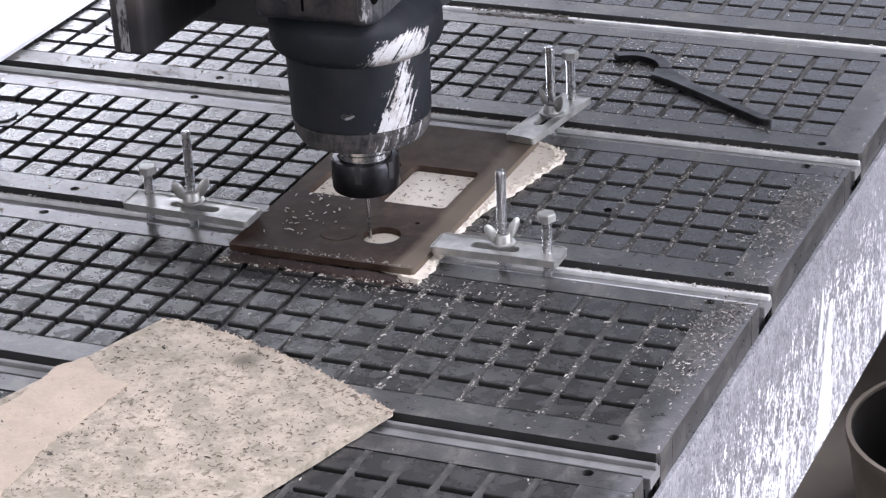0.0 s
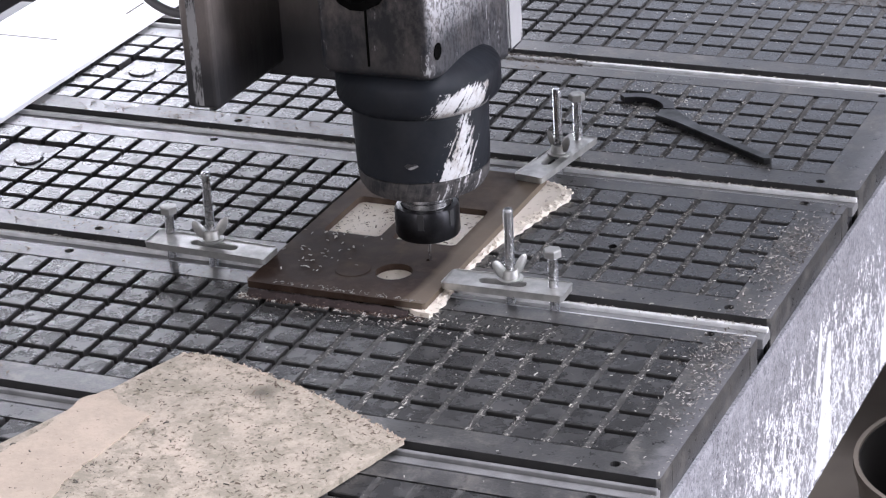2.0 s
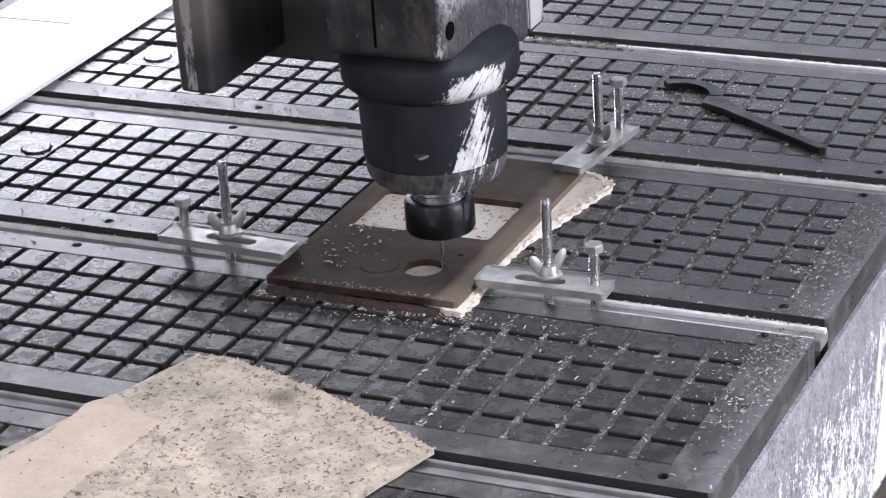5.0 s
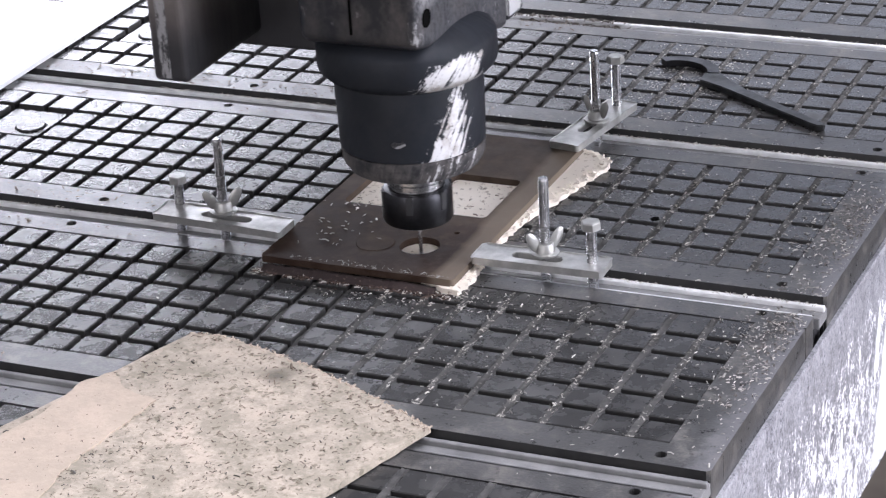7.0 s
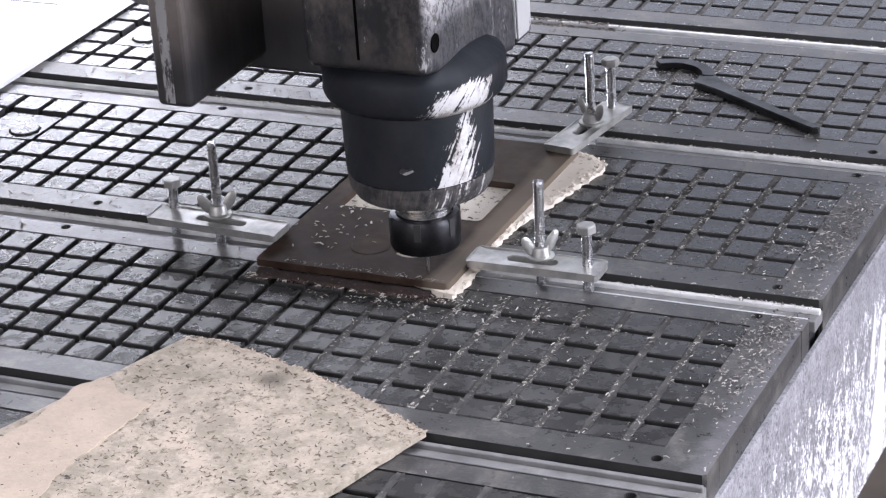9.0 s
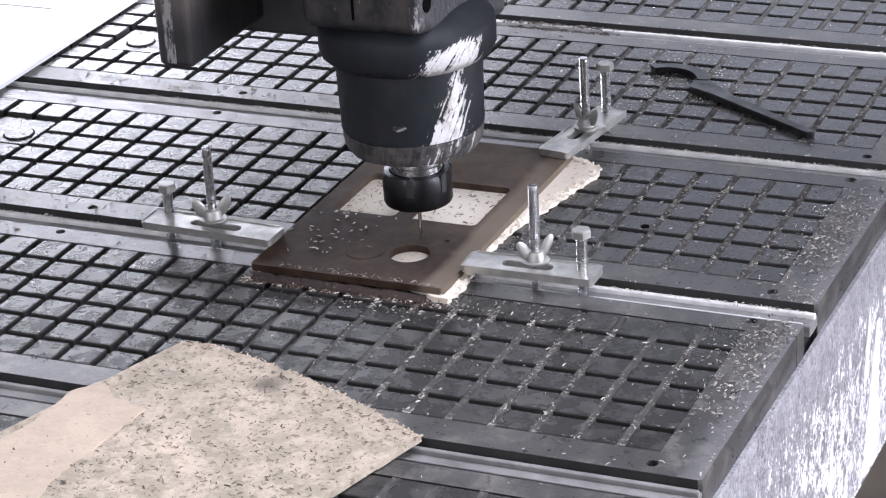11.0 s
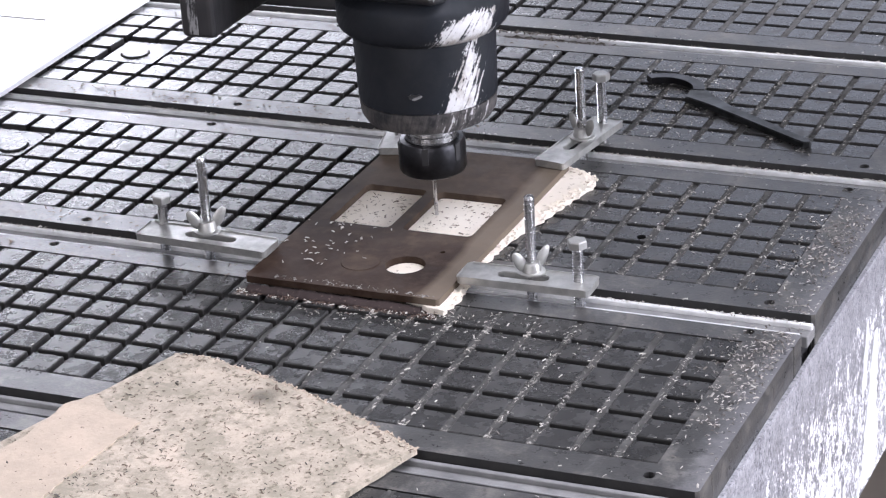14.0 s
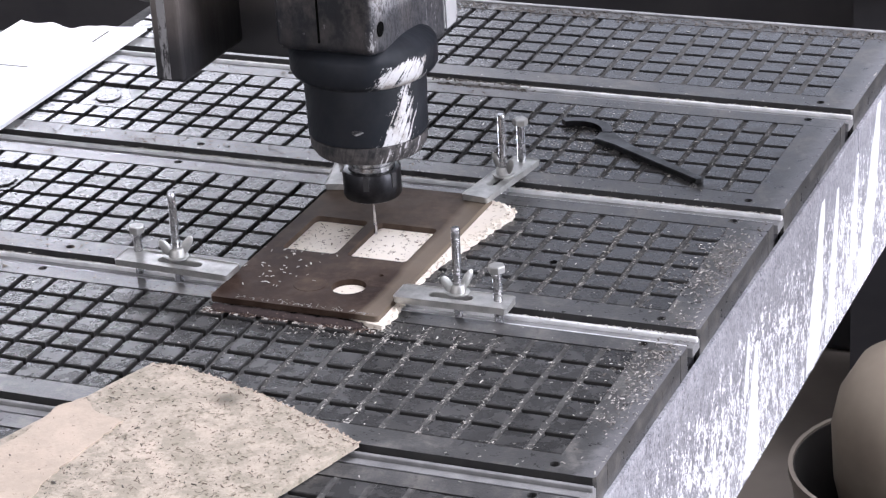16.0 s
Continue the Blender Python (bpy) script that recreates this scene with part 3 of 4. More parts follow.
def white_streaks(ob):
    """Long raised white streaks down the side beam, widening towards the floor."""
    rng = random.Random(31)
    x = RIGHT + 0.0035
    for y_top, y_low, z_top, z_low, wide in ((0.240, 0.218, 0.765, 0.648, 0.052), (0.215, 0.205, 0.785, 0.730, 0.016), (0.472, 0.436, 0.805, 0.648, 0.062), (0.530, 0.500, 0.795, 0.660, 0.040), (0.700, 0.640, 0.822, 0.650, 0.075), (0.610, 0.590, 0.800, 0.690, 0.030), (-0.015, -0.030, 0.745, 0.648, 0.034), (0.110, 0.100, 0.730, 0.655, 0.016)):
        n, edge, back = 22, [], []
        for k in range(n + 1):
            u = k / n
            y, z = y_top + (y_low - y_top) * u, z_top + (z_low - z_top) * u
            half = wide * (0.10 + 0.40 * u ** 0.8) * rng.uniform(0.78, 1.12)
            edge.append((y - half, z))
            back.append((y + half * rng.uniform(0.75, 1.0), z))
        bm = ring_faces(bmesh.new(), [edge + back[::-1]], 0.0, 0.0007)
        part("white_streak", bm, WHITE_STREAK, ob, "raised white streak", Matrix(((0, 0, 1, x - 0.0002), (1, 0, 0, 0), (0, 1, 0, 0), (0, 0, 0, 1))))


def table_frame():
    ob = thing("table_frame", pose(0, 0, -0.85), "steel machine table frame with scuffed silver-painted side", "machine table")
    part("side_beam", box(RIGHT + 0.0006, RIGHT + 0.0035, -0.62, 0.835, 0.644, 0.8265, bevel=0.003), SIDE, ob, "scuffed silver-painted side beam")
    white_streaks(ob)
    part("bed", box(LEFT - 0.01, RIGHT + 0.0002, -0.62, 0.83, 0.70, 0.8115), DARK_STEEL, ob)
    part("end_strip", box(LEFT, RIGHT, 3 * MODULE + 0.0494, 3 * MODULE + 0.056, 0.812, 0.8515, bevel=0.001), RAIL, ob, "pale metal strip along the far edge")
    part("left_strip", box(-0.93, LEFT - 0.0005, -0.62, 0.615, 0.812, 0.8495, bevel=0.001), DARK_STEEL, ob)
    for x in (-0.72, -0.38):
        for y in (-0.5, 0.7):
            part("leg", box(x - 0.04, x + 0.04, y - 0.04, y + 0.04, 0.0, 0.6995, bevel=0.004), DARK_STEEL, ob)
    return ob


table_frame()


# ---- boards ----
def white_board():
    rng = random.Random(3)
    far = ragged([(-0.7495, 0.650), (-0.790, 0.643), (-0.815, 0.640), (-0.835, 0.626), (-0.862, 0.640), (-0.885, 0.633), (-0.905, 0.640)], 0.006, 0.0018, rng)
    loop = [(-0.912, -0.60), (-0.7495, -0.60), *far]
    ob = thing("white_board", pose(0, 0, 0.0004), "white laminated board strip with a chipped far end", "board")
    part("sheet", ring_faces(bmesh.new(), [loop], 0.0, 0.0042), WHITE_BOARD, ob)
    part("seam", box(-0.905, -0.815, 0.4995, 0.5010, 0.0040, 0.0046), RUBBER, ob, "thin dark joint line")
    part("slit", box(-0.7860, -0.7840, 0.590, 0.628, 0.0040, 0.0046), RUBBER, ob, "short dark slit")
    return ob


white_board()

PLATE_Z = 0.0100


def plate():
    ob = thing("hardboard_plate", pose(0, 0, 0), "brown hardboard plate with two windows and a round hole", "workpiece")
    out = rounded(-0.3465, -0.1905, 0.0130, 0.2790, 0.003)
    holes = [rounded(-0.3305, -0.2785, 0.1215, 0.1965, 0.005), rounded(-0.2680, -0.2110, 0.1215, 0.1965, 0.005), circle(-0.2385, 0.0620, 0.0152), circle(-0.2205, 0.0905, 0.0022, 12)]
    part("plate", ring_faces(bmesh.new(), [out, *holes], 0.0046, PLATE_Z), HARDBOARD, ob)
    disc = lathe([(0.0147, -0.0010), (0.0147, 0.0006), (0.0143, 0.0009)], 32)
    bmesh.ops.transform(disc, matrix=pose(-0.2725, 0.0575, PLATE_Z - 0.0004, 0.6, 0.5, 0), verts=disc.verts[:])
    part("loose_disc", disc, HARDBOARD, ob, "round cut-out left loose in the plate")
    return ob


plate()


def underboard():
    rng = random.Random(8)
    right = ragged([(-0.1855, 0.0085), (-0.1830, 0.0300), (-0.1900, 0.0900), (-0.1870, 0.1380), (-0.1790, 0.1700), (-0.1735, 0.1950), (-0.1690, 0.2250), (-0.1610, 0.2520), (-0.1640, 0.2640), (-0.1760, 0.2760), (-0.1900, 0.2820)], 0.004, 0.0017, rng)
    loop = [(-0.3370, 0.0300), (-0.2350, 0.0270), (-0.2060, 0.0150), (-0.1985, 0.0100), *right, (-0.3370, 0.2760)]
    ob = part("torn_underboard", ring_faces(bmesh.new(), [loop], 0.0003, 0.0045), UNDERBOARD)
    bm = bmesh.new()
    for k in range(420):
        s = rng.uniform(0, len(right) - 1.001)
        a, b = right[int(s)], right[int(s) + 1]
        x, y = a[0] + (b[0] - a[0]) * (s % 1) - rng.uniform(-0.002, 0.009), a[1] + (b[1] - a[1]) * (s % 1)
        sz = rng.uniform(0.0012, 0.0042)
        m = pose(x, y, 0.0045, rng.uniform(-25, 25), rng.uniform(-25, 25), rng.uniform(0, 180)) @ Matrix.Diagonal((sz, sz * rng.uniform(0.3, 0.7), sz * 0.3, 1))
        bmesh.ops.create_cube(bm, size=1.0, matrix=m)
    tagged(part("torn_fibre", bm, UNDERBOARD, ob), kind="stuff")
    return tagged(ob, "pale torn fibreboard under the plate with a ragged edge", "board")


underboard()


def scrap_board():
    rng = random.Random(5)
    top = ragged([(-0.1199, -0.1861), (-0.1600, -0.1660), (-0.2000, -0.1470), (-0.2400, -0.1300), (-0.2800, -0.1160), (-0.3130, -0.1075), (-0.3377, -0.1092)], 0.004, 0.0011, rng)
    left = ragged([(-0.3377, -0.1092), (-0.3932, -0.2712), (-0.4420, -0.4200)], 0.02, 0.0007, rng)
    loop = [(-0.1870, -0.4200), *ragged([(-0.1870, -0.4200), (-0.1505, -0.2907), (-0.1199, -0.1861)], 0.012, 0.0006, rng)[1:-1], *top, *left[1:]]
    ob = thing("scrap_board", pose(0, 0, 0.0012), "grimy beige scrap board with a peeled veneer patch", "board")
    part("board", ring_faces(bmesh.new(), [loop], 0.0, 0.0042), SCRAP, ob)
    patch = ragged([(-0.3130, -0.4180), (-0.3210, -0.3000), (-0.3110, -0.2075), (-0.3400, -0.1990), (-0.3600, -0.1800), (-0.3740, -0.2000), (-0.3760, -0.2500), (-0.3990, -0.3300), (-0.4150, -0.4180)], 0.006, 0.0012, rng)
    part("veneer_patch", ring_faces(bmesh.new(), [patch], 0.0040, 0.0052), SCRAP_PATCH, ob, "paler peeled veneer patch")
    # frayed fibres along the torn side
    bm = bmesh.new()
    for k in range(260):
        s = rng.uniform(0, len(top) - 1.001)
        a, b = top[int(s)], top[int(s) + 1]
        x, y = a[0] + (b[0] - a[0]) * (s % 1), a[1] + (b[1] - a[1]) * (s % 1) + rng.uniform(-0.002, 0.0015)
        sz = rng.uniform(0.001, 0.0045)
        m = pose(x, y, 0.0040, rng.uniform(-35, 35), rng.uniform(-35, 35), rng.uniform(0, 180)) @ Matrix.Diagonal((sz, sz * 0.22, sz * 0.18, 1))
        bmesh.ops.create_cube(bm, size=1.0, matrix=m)
    tagged(part("frayed_fibre", bm, SCRAP_PATCH, ob), kind="stuff")
    return ob


scrap_board()


# ---- clamps ----
def hex_prism(bm, r, z0, z1):
    low, high = ([bm.verts.new((r * math.cos(radians(60 * k)), r * math.sin(radians(60 * k)), z)) for k in range(6)] for z in (z0, z1))
    cap = [bm.verts.new((r * 0.88 * math.cos(radians(60 * k)), r * 0.88 * math.sin(radians(60 * k)), z1 + 0.0008)) for k in range(6)]
    for a, b in ((low, high), (high, cap)):
        for k in range(6):
            bm.faces.new((a[k], a[(k + 1) % 6], b[(k + 1) % 6], b[k]))
    bm.faces.new(low[::-1])
    bm.faces.new(cap)
    return bm


def threaded(r, z0, z1, pitch=0.00125):
    prof, z = [], z0
    while z < z1 - pitch:
        prof += [(r, z), (r, z + pitch * 0.35), (r * 0.87, z + pitch * 0.6), (r * 0.87, z + pitch * 0.8)]
        z += pitch
    return lathe(prof + [(r, z1 - 0.0008), (r * 0.8, z1)], 16)


def wing(bm, side):
    """One ear of a wing nut: a flat drop that rises outwards."""
    bmesh.ops.create_uvsphere(bm, u_segments=14, v_segments=10, radius=1.0, matrix=Matrix.LocRotScale((side * 0.0090, 0, 0.0105), Euler((0, radians(side * 20), 0)), (0.0046, 0.0016, 0.0084)))
    for v in bm.verts:
        v.co.x += side * 0.0016 * max(0.0, (v.co.z - 0.009) / 0.008)


def clamp(name_at, length, width, stud_at, stud_top, bolt_at, bolt_top, lean, label, wing_turn=0.0):
    """A slotted clamp bar along local +x from its tip; origin at the tip's middle, its top at z 0."""
    ob = thing("step_clamp", name_at, label, "clamp", "clamps round the plate")
    h = width / 2
    out = rounded(0, length, -h, h, 0.0035, 3)
    slot = rounded(length * 0.28, length * 0.66, -0.0045, 0.0045, 0.0044, 5)
    bm = ring_faces(bmesh.new(), [out, slot], -0.0052, 0.0)
    bmesh.ops.bevel(bm, geom=[e for e in bm.edges if len(e.link_faces) == 2 and e.calc_face_angle(0) > 0.9 and abs(e.verts[0].co.z) < 1e-6 and abs(e.verts[1].co.z) < 1e-6], offset=0.0006, segments=2, affect="EDGES")
    part("bar", bm, ZINC, ob, "slotted zinc-plated bar")
    at = pose(*stud_at, 0, *lean)
    part("stud", threaded(0.0038, -0.030, stud_top), BRIGHT, ob, "threaded steel stud", at, smooth=False)
    nut = lathe([(0.0105, 0.0), (0.0105, 0.0014), (0.0074, 0.0016), (0.0072, 0.0028), (0.0064, 0.0075), (0.0056, 0.0085)], 24)
    ears = [bmesh.new(), bmesh.new()]
    wing(ears[0], 1)
    wing(ears[1], -1)
    hub = part("wing_nut", nut, ZINC, ob, "wing nut with washer", at @ pose(0, 0, 0, 0, 0, wing_turn), smooth=True)
    for ear in ears:
        part("wing", ear, ZINC, hub, smooth=True)
    bat = pose(*bolt_at, 0)
    part("bolt_shank", threaded(0.0039, -0.0215, bolt_top), BRIGHT, ob, "jacking bolt", bat)
    part("bolt_head", hex_prism(bmesh.new(), 0.0074, bolt_top, bolt_top + 0.0052), ZINC, ob, "", bat)
    return ob


CT = 0.0160
# two bars along the table, two across it
clamp(pose(-0.1890, 0.0545, CT, 0, 0.0, 1.0), 0.1010, 0.0270, (0.0505, 0.0080), 0.060, (0.0885, 0.0030), 0.026, (0, 1.0, 0), "zinc step clamp with a tall jacking bolt on the plate's corner", 48)
clamp(pose(-0.3445, 0.0545, CT, 0, -1.4, 180.0), 0.1100, 0.0270, (0.0590, -0.0090), 0.060, (0.0985, -0.0110), 0.018, (0, 1.2, 0), "zinc step clamp with a leaning stud on the plate's side", 35)
clamp(pose(-0.2020, 0.2620, CT, 0, 0, 82.0), 0.1030, 0.0270, (0.0570, 0.0005), 0.060, (0.0930, 0.0010), 0.037, (0, 0.0, 0), "zinc step clamp holding the plate's far edge", 70)
clamp(pose(-0.3350, 0.2560, CT, 0, 0, 104.0), 0.1030, 0.0270, (0.0570, 0.0005), 0.050, (0.0930, 0.0010), 0.030, (0, 0.0, 0), "zinc step clamp set askew behind the spindle", 70)


# ---- wrench ----
def wrench():
    a, b = Vector((-0.150, 0.462)), Vector((-0.0230, 0.3790))
    d = (b - a).normalized()
    ob = thing("hook_wrench", pose(a.x, a.y, 0.0005, 0, 0, math.degrees(math.atan2(d.y, d.x))), "dark steel hook wrench lying on the table", "wrench")
    ln = (b - a).length
    shank = [(0.004, -0.0095), (0.030, -0.0062), (ln - 0.010, -0.0046), (ln - 0.002, -0.0036), (ln + 0.001, 0.0005), (ln, 0.0036), (ln - 0.005, 0.0048), (0.050, 0.0062), (0.022, 0.0105), (0.004, 0.0150), (-0.006, 0.004)]
    bm = ring_faces(bmesh.new(), [shank], 0.0, 0.0050)
    bmesh.ops.bevel(bm, geom=[e for e in bm.edges if len(e.link_faces) == 2 and e.calc_face_angle(0) > 1.2 and e.verts[0].co.z > 0.0045 and e.verts[1].co.z > 0.0045], offset=0.0009, segments=2, affect="EDGES")
    part("handle", bm, WRENCH, ob)
    outer = [(0.004 + 0.036 * math.cos(radians(t)) - 0.028, -0.004 + 0.032 * math.sin(radians(t)) - 0.004) for t in range(40, 176, 8)]
    inner = [(0.004 + 0.026 * math.cos(radians(t)) - 0.028, -0.004 + 0.022 * math.sin(radians(t)) - 0.004) for t in range(168, 32, -8)]
    part("hook", ring_faces(bmesh.new(), [outer + inner], 0.0, 0.0055), BLACKENED, ob, "curved hook jaw")
    return ob


wrench()


# ---- spindle ----
CABLE = make_plain("grey_cable_sheath", (0.10, 0.10, 0.105), (0.17, 0.17, 0.175), 30.0, 0.55)


def tube(way, r, steps=10):
    """A round tube along a smoothed line of points."""
    pts = [Vector(p) for p in way]
    line = []
    for k in range(len(pts) - 1):
        p0, p1, p2, p3 = pts[max(k - 1, 0)], pts[k], pts[k + 1], pts[min(k + 2, len(pts) - 1)]
        for n in range(6):
            u = n / 6
            line.append(0.5 * (2 * p1 + (p2 - p0) * u + (2 * p0 - 5 * p1 + 4 * p2 - p3) * u * u + (3 * p1 - p0 - 3 * p2 + p3) * u ** 3))
    line.append(pts[-1])
    bm, rings = bmesh.new(), []
    for k, p in enumerate(line):
        d = (line[min(k + 1, len(line) - 1)] - line[max(k - 1, 0)]).normalized()
        a = d.cross(Vector((0, 1, 0.2))).normalized()
        b = d.cross(a)
        rings.append([bm.verts.new(p + r * (math.cos(2 * math.pi * n / steps) * a + math.sin(2 * math.pi * n / steps) * b)) for n in range(steps)])
    for a, b in zip(rings, rings[1:]):
        for n in range(steps):
            bm.faces.new((a[n], a[(n + 1) % steps], b[(n + 1) % steps], b[n]))
    bm.faces.new(rings[0])
    bm.faces.new(rings[-1])
    return bm


def spindle():
    """Origin at the cutter's tip."""
    ob = thing("milling_spindle", pose(0, 0, 0), "black worn milling spindle with collet nut and thin cutter", "spindle")
    s = 1.10

    def sized(name, bm, mat, parent, label="", at=None, smooth=False):
        bmesh.ops.scale(bm, vec=(s, s, s), verts=bm.verts[:])
        if at is not None:
            at = Matrix.Translation(at.translation * s) @ at.to_3x3().to_4x4()
        return part(name, bm, mat, parent, label, at, smooth)

    sized("cutter", lathe([(0.0004, 0.0), (0.0013, 0.0008), (0.0013, 0.042)], 12), BRIGHT, ob, "thin steel cutter")
    nut = sized("collet_nut", lathe([(0.0195, 0.0395), (0.0228, 0.0412), (0.0236, 0.0430), (0.0236, 0.0610), (0.0222, 0.0640), (0.0190, 0.0645), (0.0190, 0.0620)], 48), BLACKENED, ob, "blackened collet nut", smooth=True)
    for k in range(6):
        sized("nut_slot", box(-0.0022, 0.0022, 0.0228, 0.0240, 0.0520, 0.0642), RUBBER, nut, at=pose(0, 0, 0, 0, 0, 60 * k + 12))
    sized("shaft_collar", lathe([(0.0182, 0.060), (0.0182, 0.0690), (0.0195, 0.0705), (0.0195, 0.0840)], 40), BRIGHT, ob, "bright steel shaft collar", smooth=True)
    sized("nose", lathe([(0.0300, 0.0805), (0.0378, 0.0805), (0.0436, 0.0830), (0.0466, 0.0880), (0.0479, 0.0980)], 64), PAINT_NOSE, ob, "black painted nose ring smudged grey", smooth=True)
    sized("nose_barrel", lathe([(0.0463, 0.0978), (0.0463, 0.0988), (0.0480, 0.0992), (0.0492, 0.1455), (0.0480, 0.1475)], 64), PAINT_BARREL, ob, "black barrel with a bare rubbed patch", smooth=True)
    sized("flange", lathe([(0.0485, 0.1468), (0.0515, 0.1474), (0.0545, 0.1490), (0.0578, 0.1520), (0.0590, 0.1550), (0.0590, 0.1700), (0.0575, 0.1730), (0.0480, 0.1790), (0.0330, 0.1830)], 64), PAINT_FLANGE, ob, "black flange with a bare rubbed patch", smooth=True)
    sized("type_plate", ring_faces(bmesh.new(), [[(0.0048 * c, 0.0023 * d) for c, d in ((1, 0.1), (0.6, 0.9), (0.1, 0.6), (-0.5, 1.0), (-1.0, 0.2), (-0.7, -0.6), (-0.1, -1.0), (0.5, -0.5))]], -0.0006, 0.0005), RUBBED, ob, "small bare metal plate", pose(0.0120, -0.0472, 0.1120, 90, 0, 14))
    shell = box(-0.0490, 0.0350, -0.0560, 0.0780, 0.1800, 0.5500)
    for v in shell.verts:
        if v.co.z < 0.2 and v.co.y > 0:
            v.co.z = 0.1500
            v.co.x = 0.0400 if v.co.x > 0 else v.co.x
    bmesh.ops.bevel(shell, geom=shell.edges[:], offset=0.007, segments=4, affect="EDGES", profile=0.5)
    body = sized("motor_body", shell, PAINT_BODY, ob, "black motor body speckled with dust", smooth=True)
    # Nothing is cut: black disc and strip paint the openings' shade.
    sized("body_hole_disc", lathe([(0.0060, -0.001), (0.0060, 0.0004), (0.0050, 0.0006)], 20), DULL_BLACK, body, "flat black disc for a bolt hole", pose(0.0357, -0.0430, 0.1985, 0, 90, 0))
    sized("body_slit_strip", box(-0.0115, -0.0098, -0.0566, -0.0555, 0.1880, 0.2400), DULL_BLACK, body, "black strip for an upright slit")
    gland = lathe([(0.0215, -0.0005), (0.0222, 0.0030), (0.0205, 0.0060), (0.0212, 0.0100), (0.0150, 0.0125), (0.0140, 0.0080), (0.0020, 0.0080)], 14)
    sized("cable_gland", gland, DULL_BLACK, ob, "rough black rubber gland", pose(-0.0125, -0.0558, 0.2520, 90, 0, 0))
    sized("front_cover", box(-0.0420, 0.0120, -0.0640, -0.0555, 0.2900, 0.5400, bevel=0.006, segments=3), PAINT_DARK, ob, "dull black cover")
    sized("back_plate", box(-0.1500, 0.0400, 0.0750, 0.1000, 0.1560, 0.5500, bevel=0.002), PAINT, ob, "black mounting plate with worn edge", smooth=True)
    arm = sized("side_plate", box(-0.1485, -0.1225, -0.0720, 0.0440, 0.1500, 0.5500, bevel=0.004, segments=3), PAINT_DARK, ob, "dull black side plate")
    sized("worn_edge", box(-0.1415, -0.1345, -0.0726, -0.0715, 0.1530, 0.5500), RUBBED, arm, "bare worn metal edge")
    sized("plate_front_edge", box(0.0352, 0.0398, 0.0742, 0.0752, 0.1600, 0.5500), BARE, ob, "bare scraped front edge of the mounting plate")
    sized("plate_edge", box(0.0398, 0.0406, 0.0765, 0.0985, 0.1590, 0.5500), BARE, ob, "bare worn edge of the mounting plate")
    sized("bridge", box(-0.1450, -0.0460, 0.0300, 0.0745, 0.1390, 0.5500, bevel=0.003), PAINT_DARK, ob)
    way = [(-0.30, 0.02, 0.300), (-0.262, 0.01, 0.245), (-0.235, 0.0, 0.222), (-0.205, -0.005, 0.214), (-0.180, -0.005, 0.222), (-0.165, 0.0, 0.245), (-0.162, 0.0, 0.300)]
    part("cable", tube(way, 0.0038), CABLE, ob, "grey hanging cable loop", smooth=True)
    return ob


SPINDLE = spindle()


# ---- unseen gantry that carries the spindle and dims table reflections ----
def gantry():
    ob = thing("gantry", pose(0, 0, 0), "dark steel gantry bridge carrying the spindle over the table", "gantry")
    part("beam", box(-1.30, 1.05, 0.150, 0.410, 0.420, 0.75, bevel=0.006), DARK_STEEL, ob)
    for x in (-1.30, 0.97):
        part("column", box(x, x + 0.08, 0.190, 0.325, -0.85, 0.4195, bevel=0.004), GREY_PAINT, ob, "grey painted steel column")
    part("guide_plate", box(-0.70, 0.16, 0.120, 0.1495, 0.425, 0.70, bevel=0.004), DARK_STEEL, ob)
    # Added out of view to keep window glare off the panels before the plate.
    part("glare_blocker", box(-0.68, 0.02, 0.3800, 0.4050, 0.2150, 0.4195, bevel=0.003), DARK_STEEL, ob, "added unseen plate that blocks window reflections on the panels")
    return ob


GANTRY = gantry()


# A black disc on the pad paints the shade of a small hole.
def pad_hole_disc():
    return tagged(part("pad_hole_disc", lathe([(0.0034, -0.001), (0.0034, 0.0005), (0.0026, 0.0007), (0.0018, 0.0003)], 16), DULL_BLACK, at=pose(-0.0945, 0.1765, 0)), "black disc standing in for a hole in a grid pad", "plug")


pad_hole_disc()


# ---- wood chips ----
def sliver(verts, faces, m, ln, w, h, bend):
    """A bent strip of three cross-sections."""
    base = len(verts)
    for k, x in enumerate((-ln / 2, 0, ln / 2)):
        z = bend if k == 1 else 0
        for p in ((x, -w / 2, z), (x, w / 2, z), (x, 0, z + h)):
            verts.append(tuple(m @ Vector(p)))
    for k in (0, 3):
        for a, b in ((0, 1), (1, 2), (2, 0)):
            faces.append((base + k + a, base + k + b, base + k + 3 + b, base + k + 3 + a))
    faces.append((base, base + 2, base + 1))
    faces.append((base + 6, base + 7, base + 8))


def covered(x, y):
    return (-0.347 < x < -0.190 and 0.012 < y < 0.280) or (y < -0.105 and x < -0.12 - (y + 0.186) * -0.3 and -0.45 < x and (y + 0.1092) < -0.353 * (x + 0.3377))


def level(x, y):
    """The height of the table's top at a place: pads, grooves or rails."""
    v = (y + 0.1785) % MODULE - 0.1785
    if 0.0493 < v < 0.0812:
        return -0.0036 if 0.0722 < v < 0.0764 else -0.0074 if v > 0.061 else -0.024
    if x < 0.0302 and -0.1515 < v < 0.029:
        gx = (x % PITCH) < GROOVE_W
        gy = v < 0 and (v % PITCH) > PITCH - GROOVE_D
        if gx and x > -0.25:
            return -0.0008
        if gx or gy:
            return -0.0066
    return 0.0


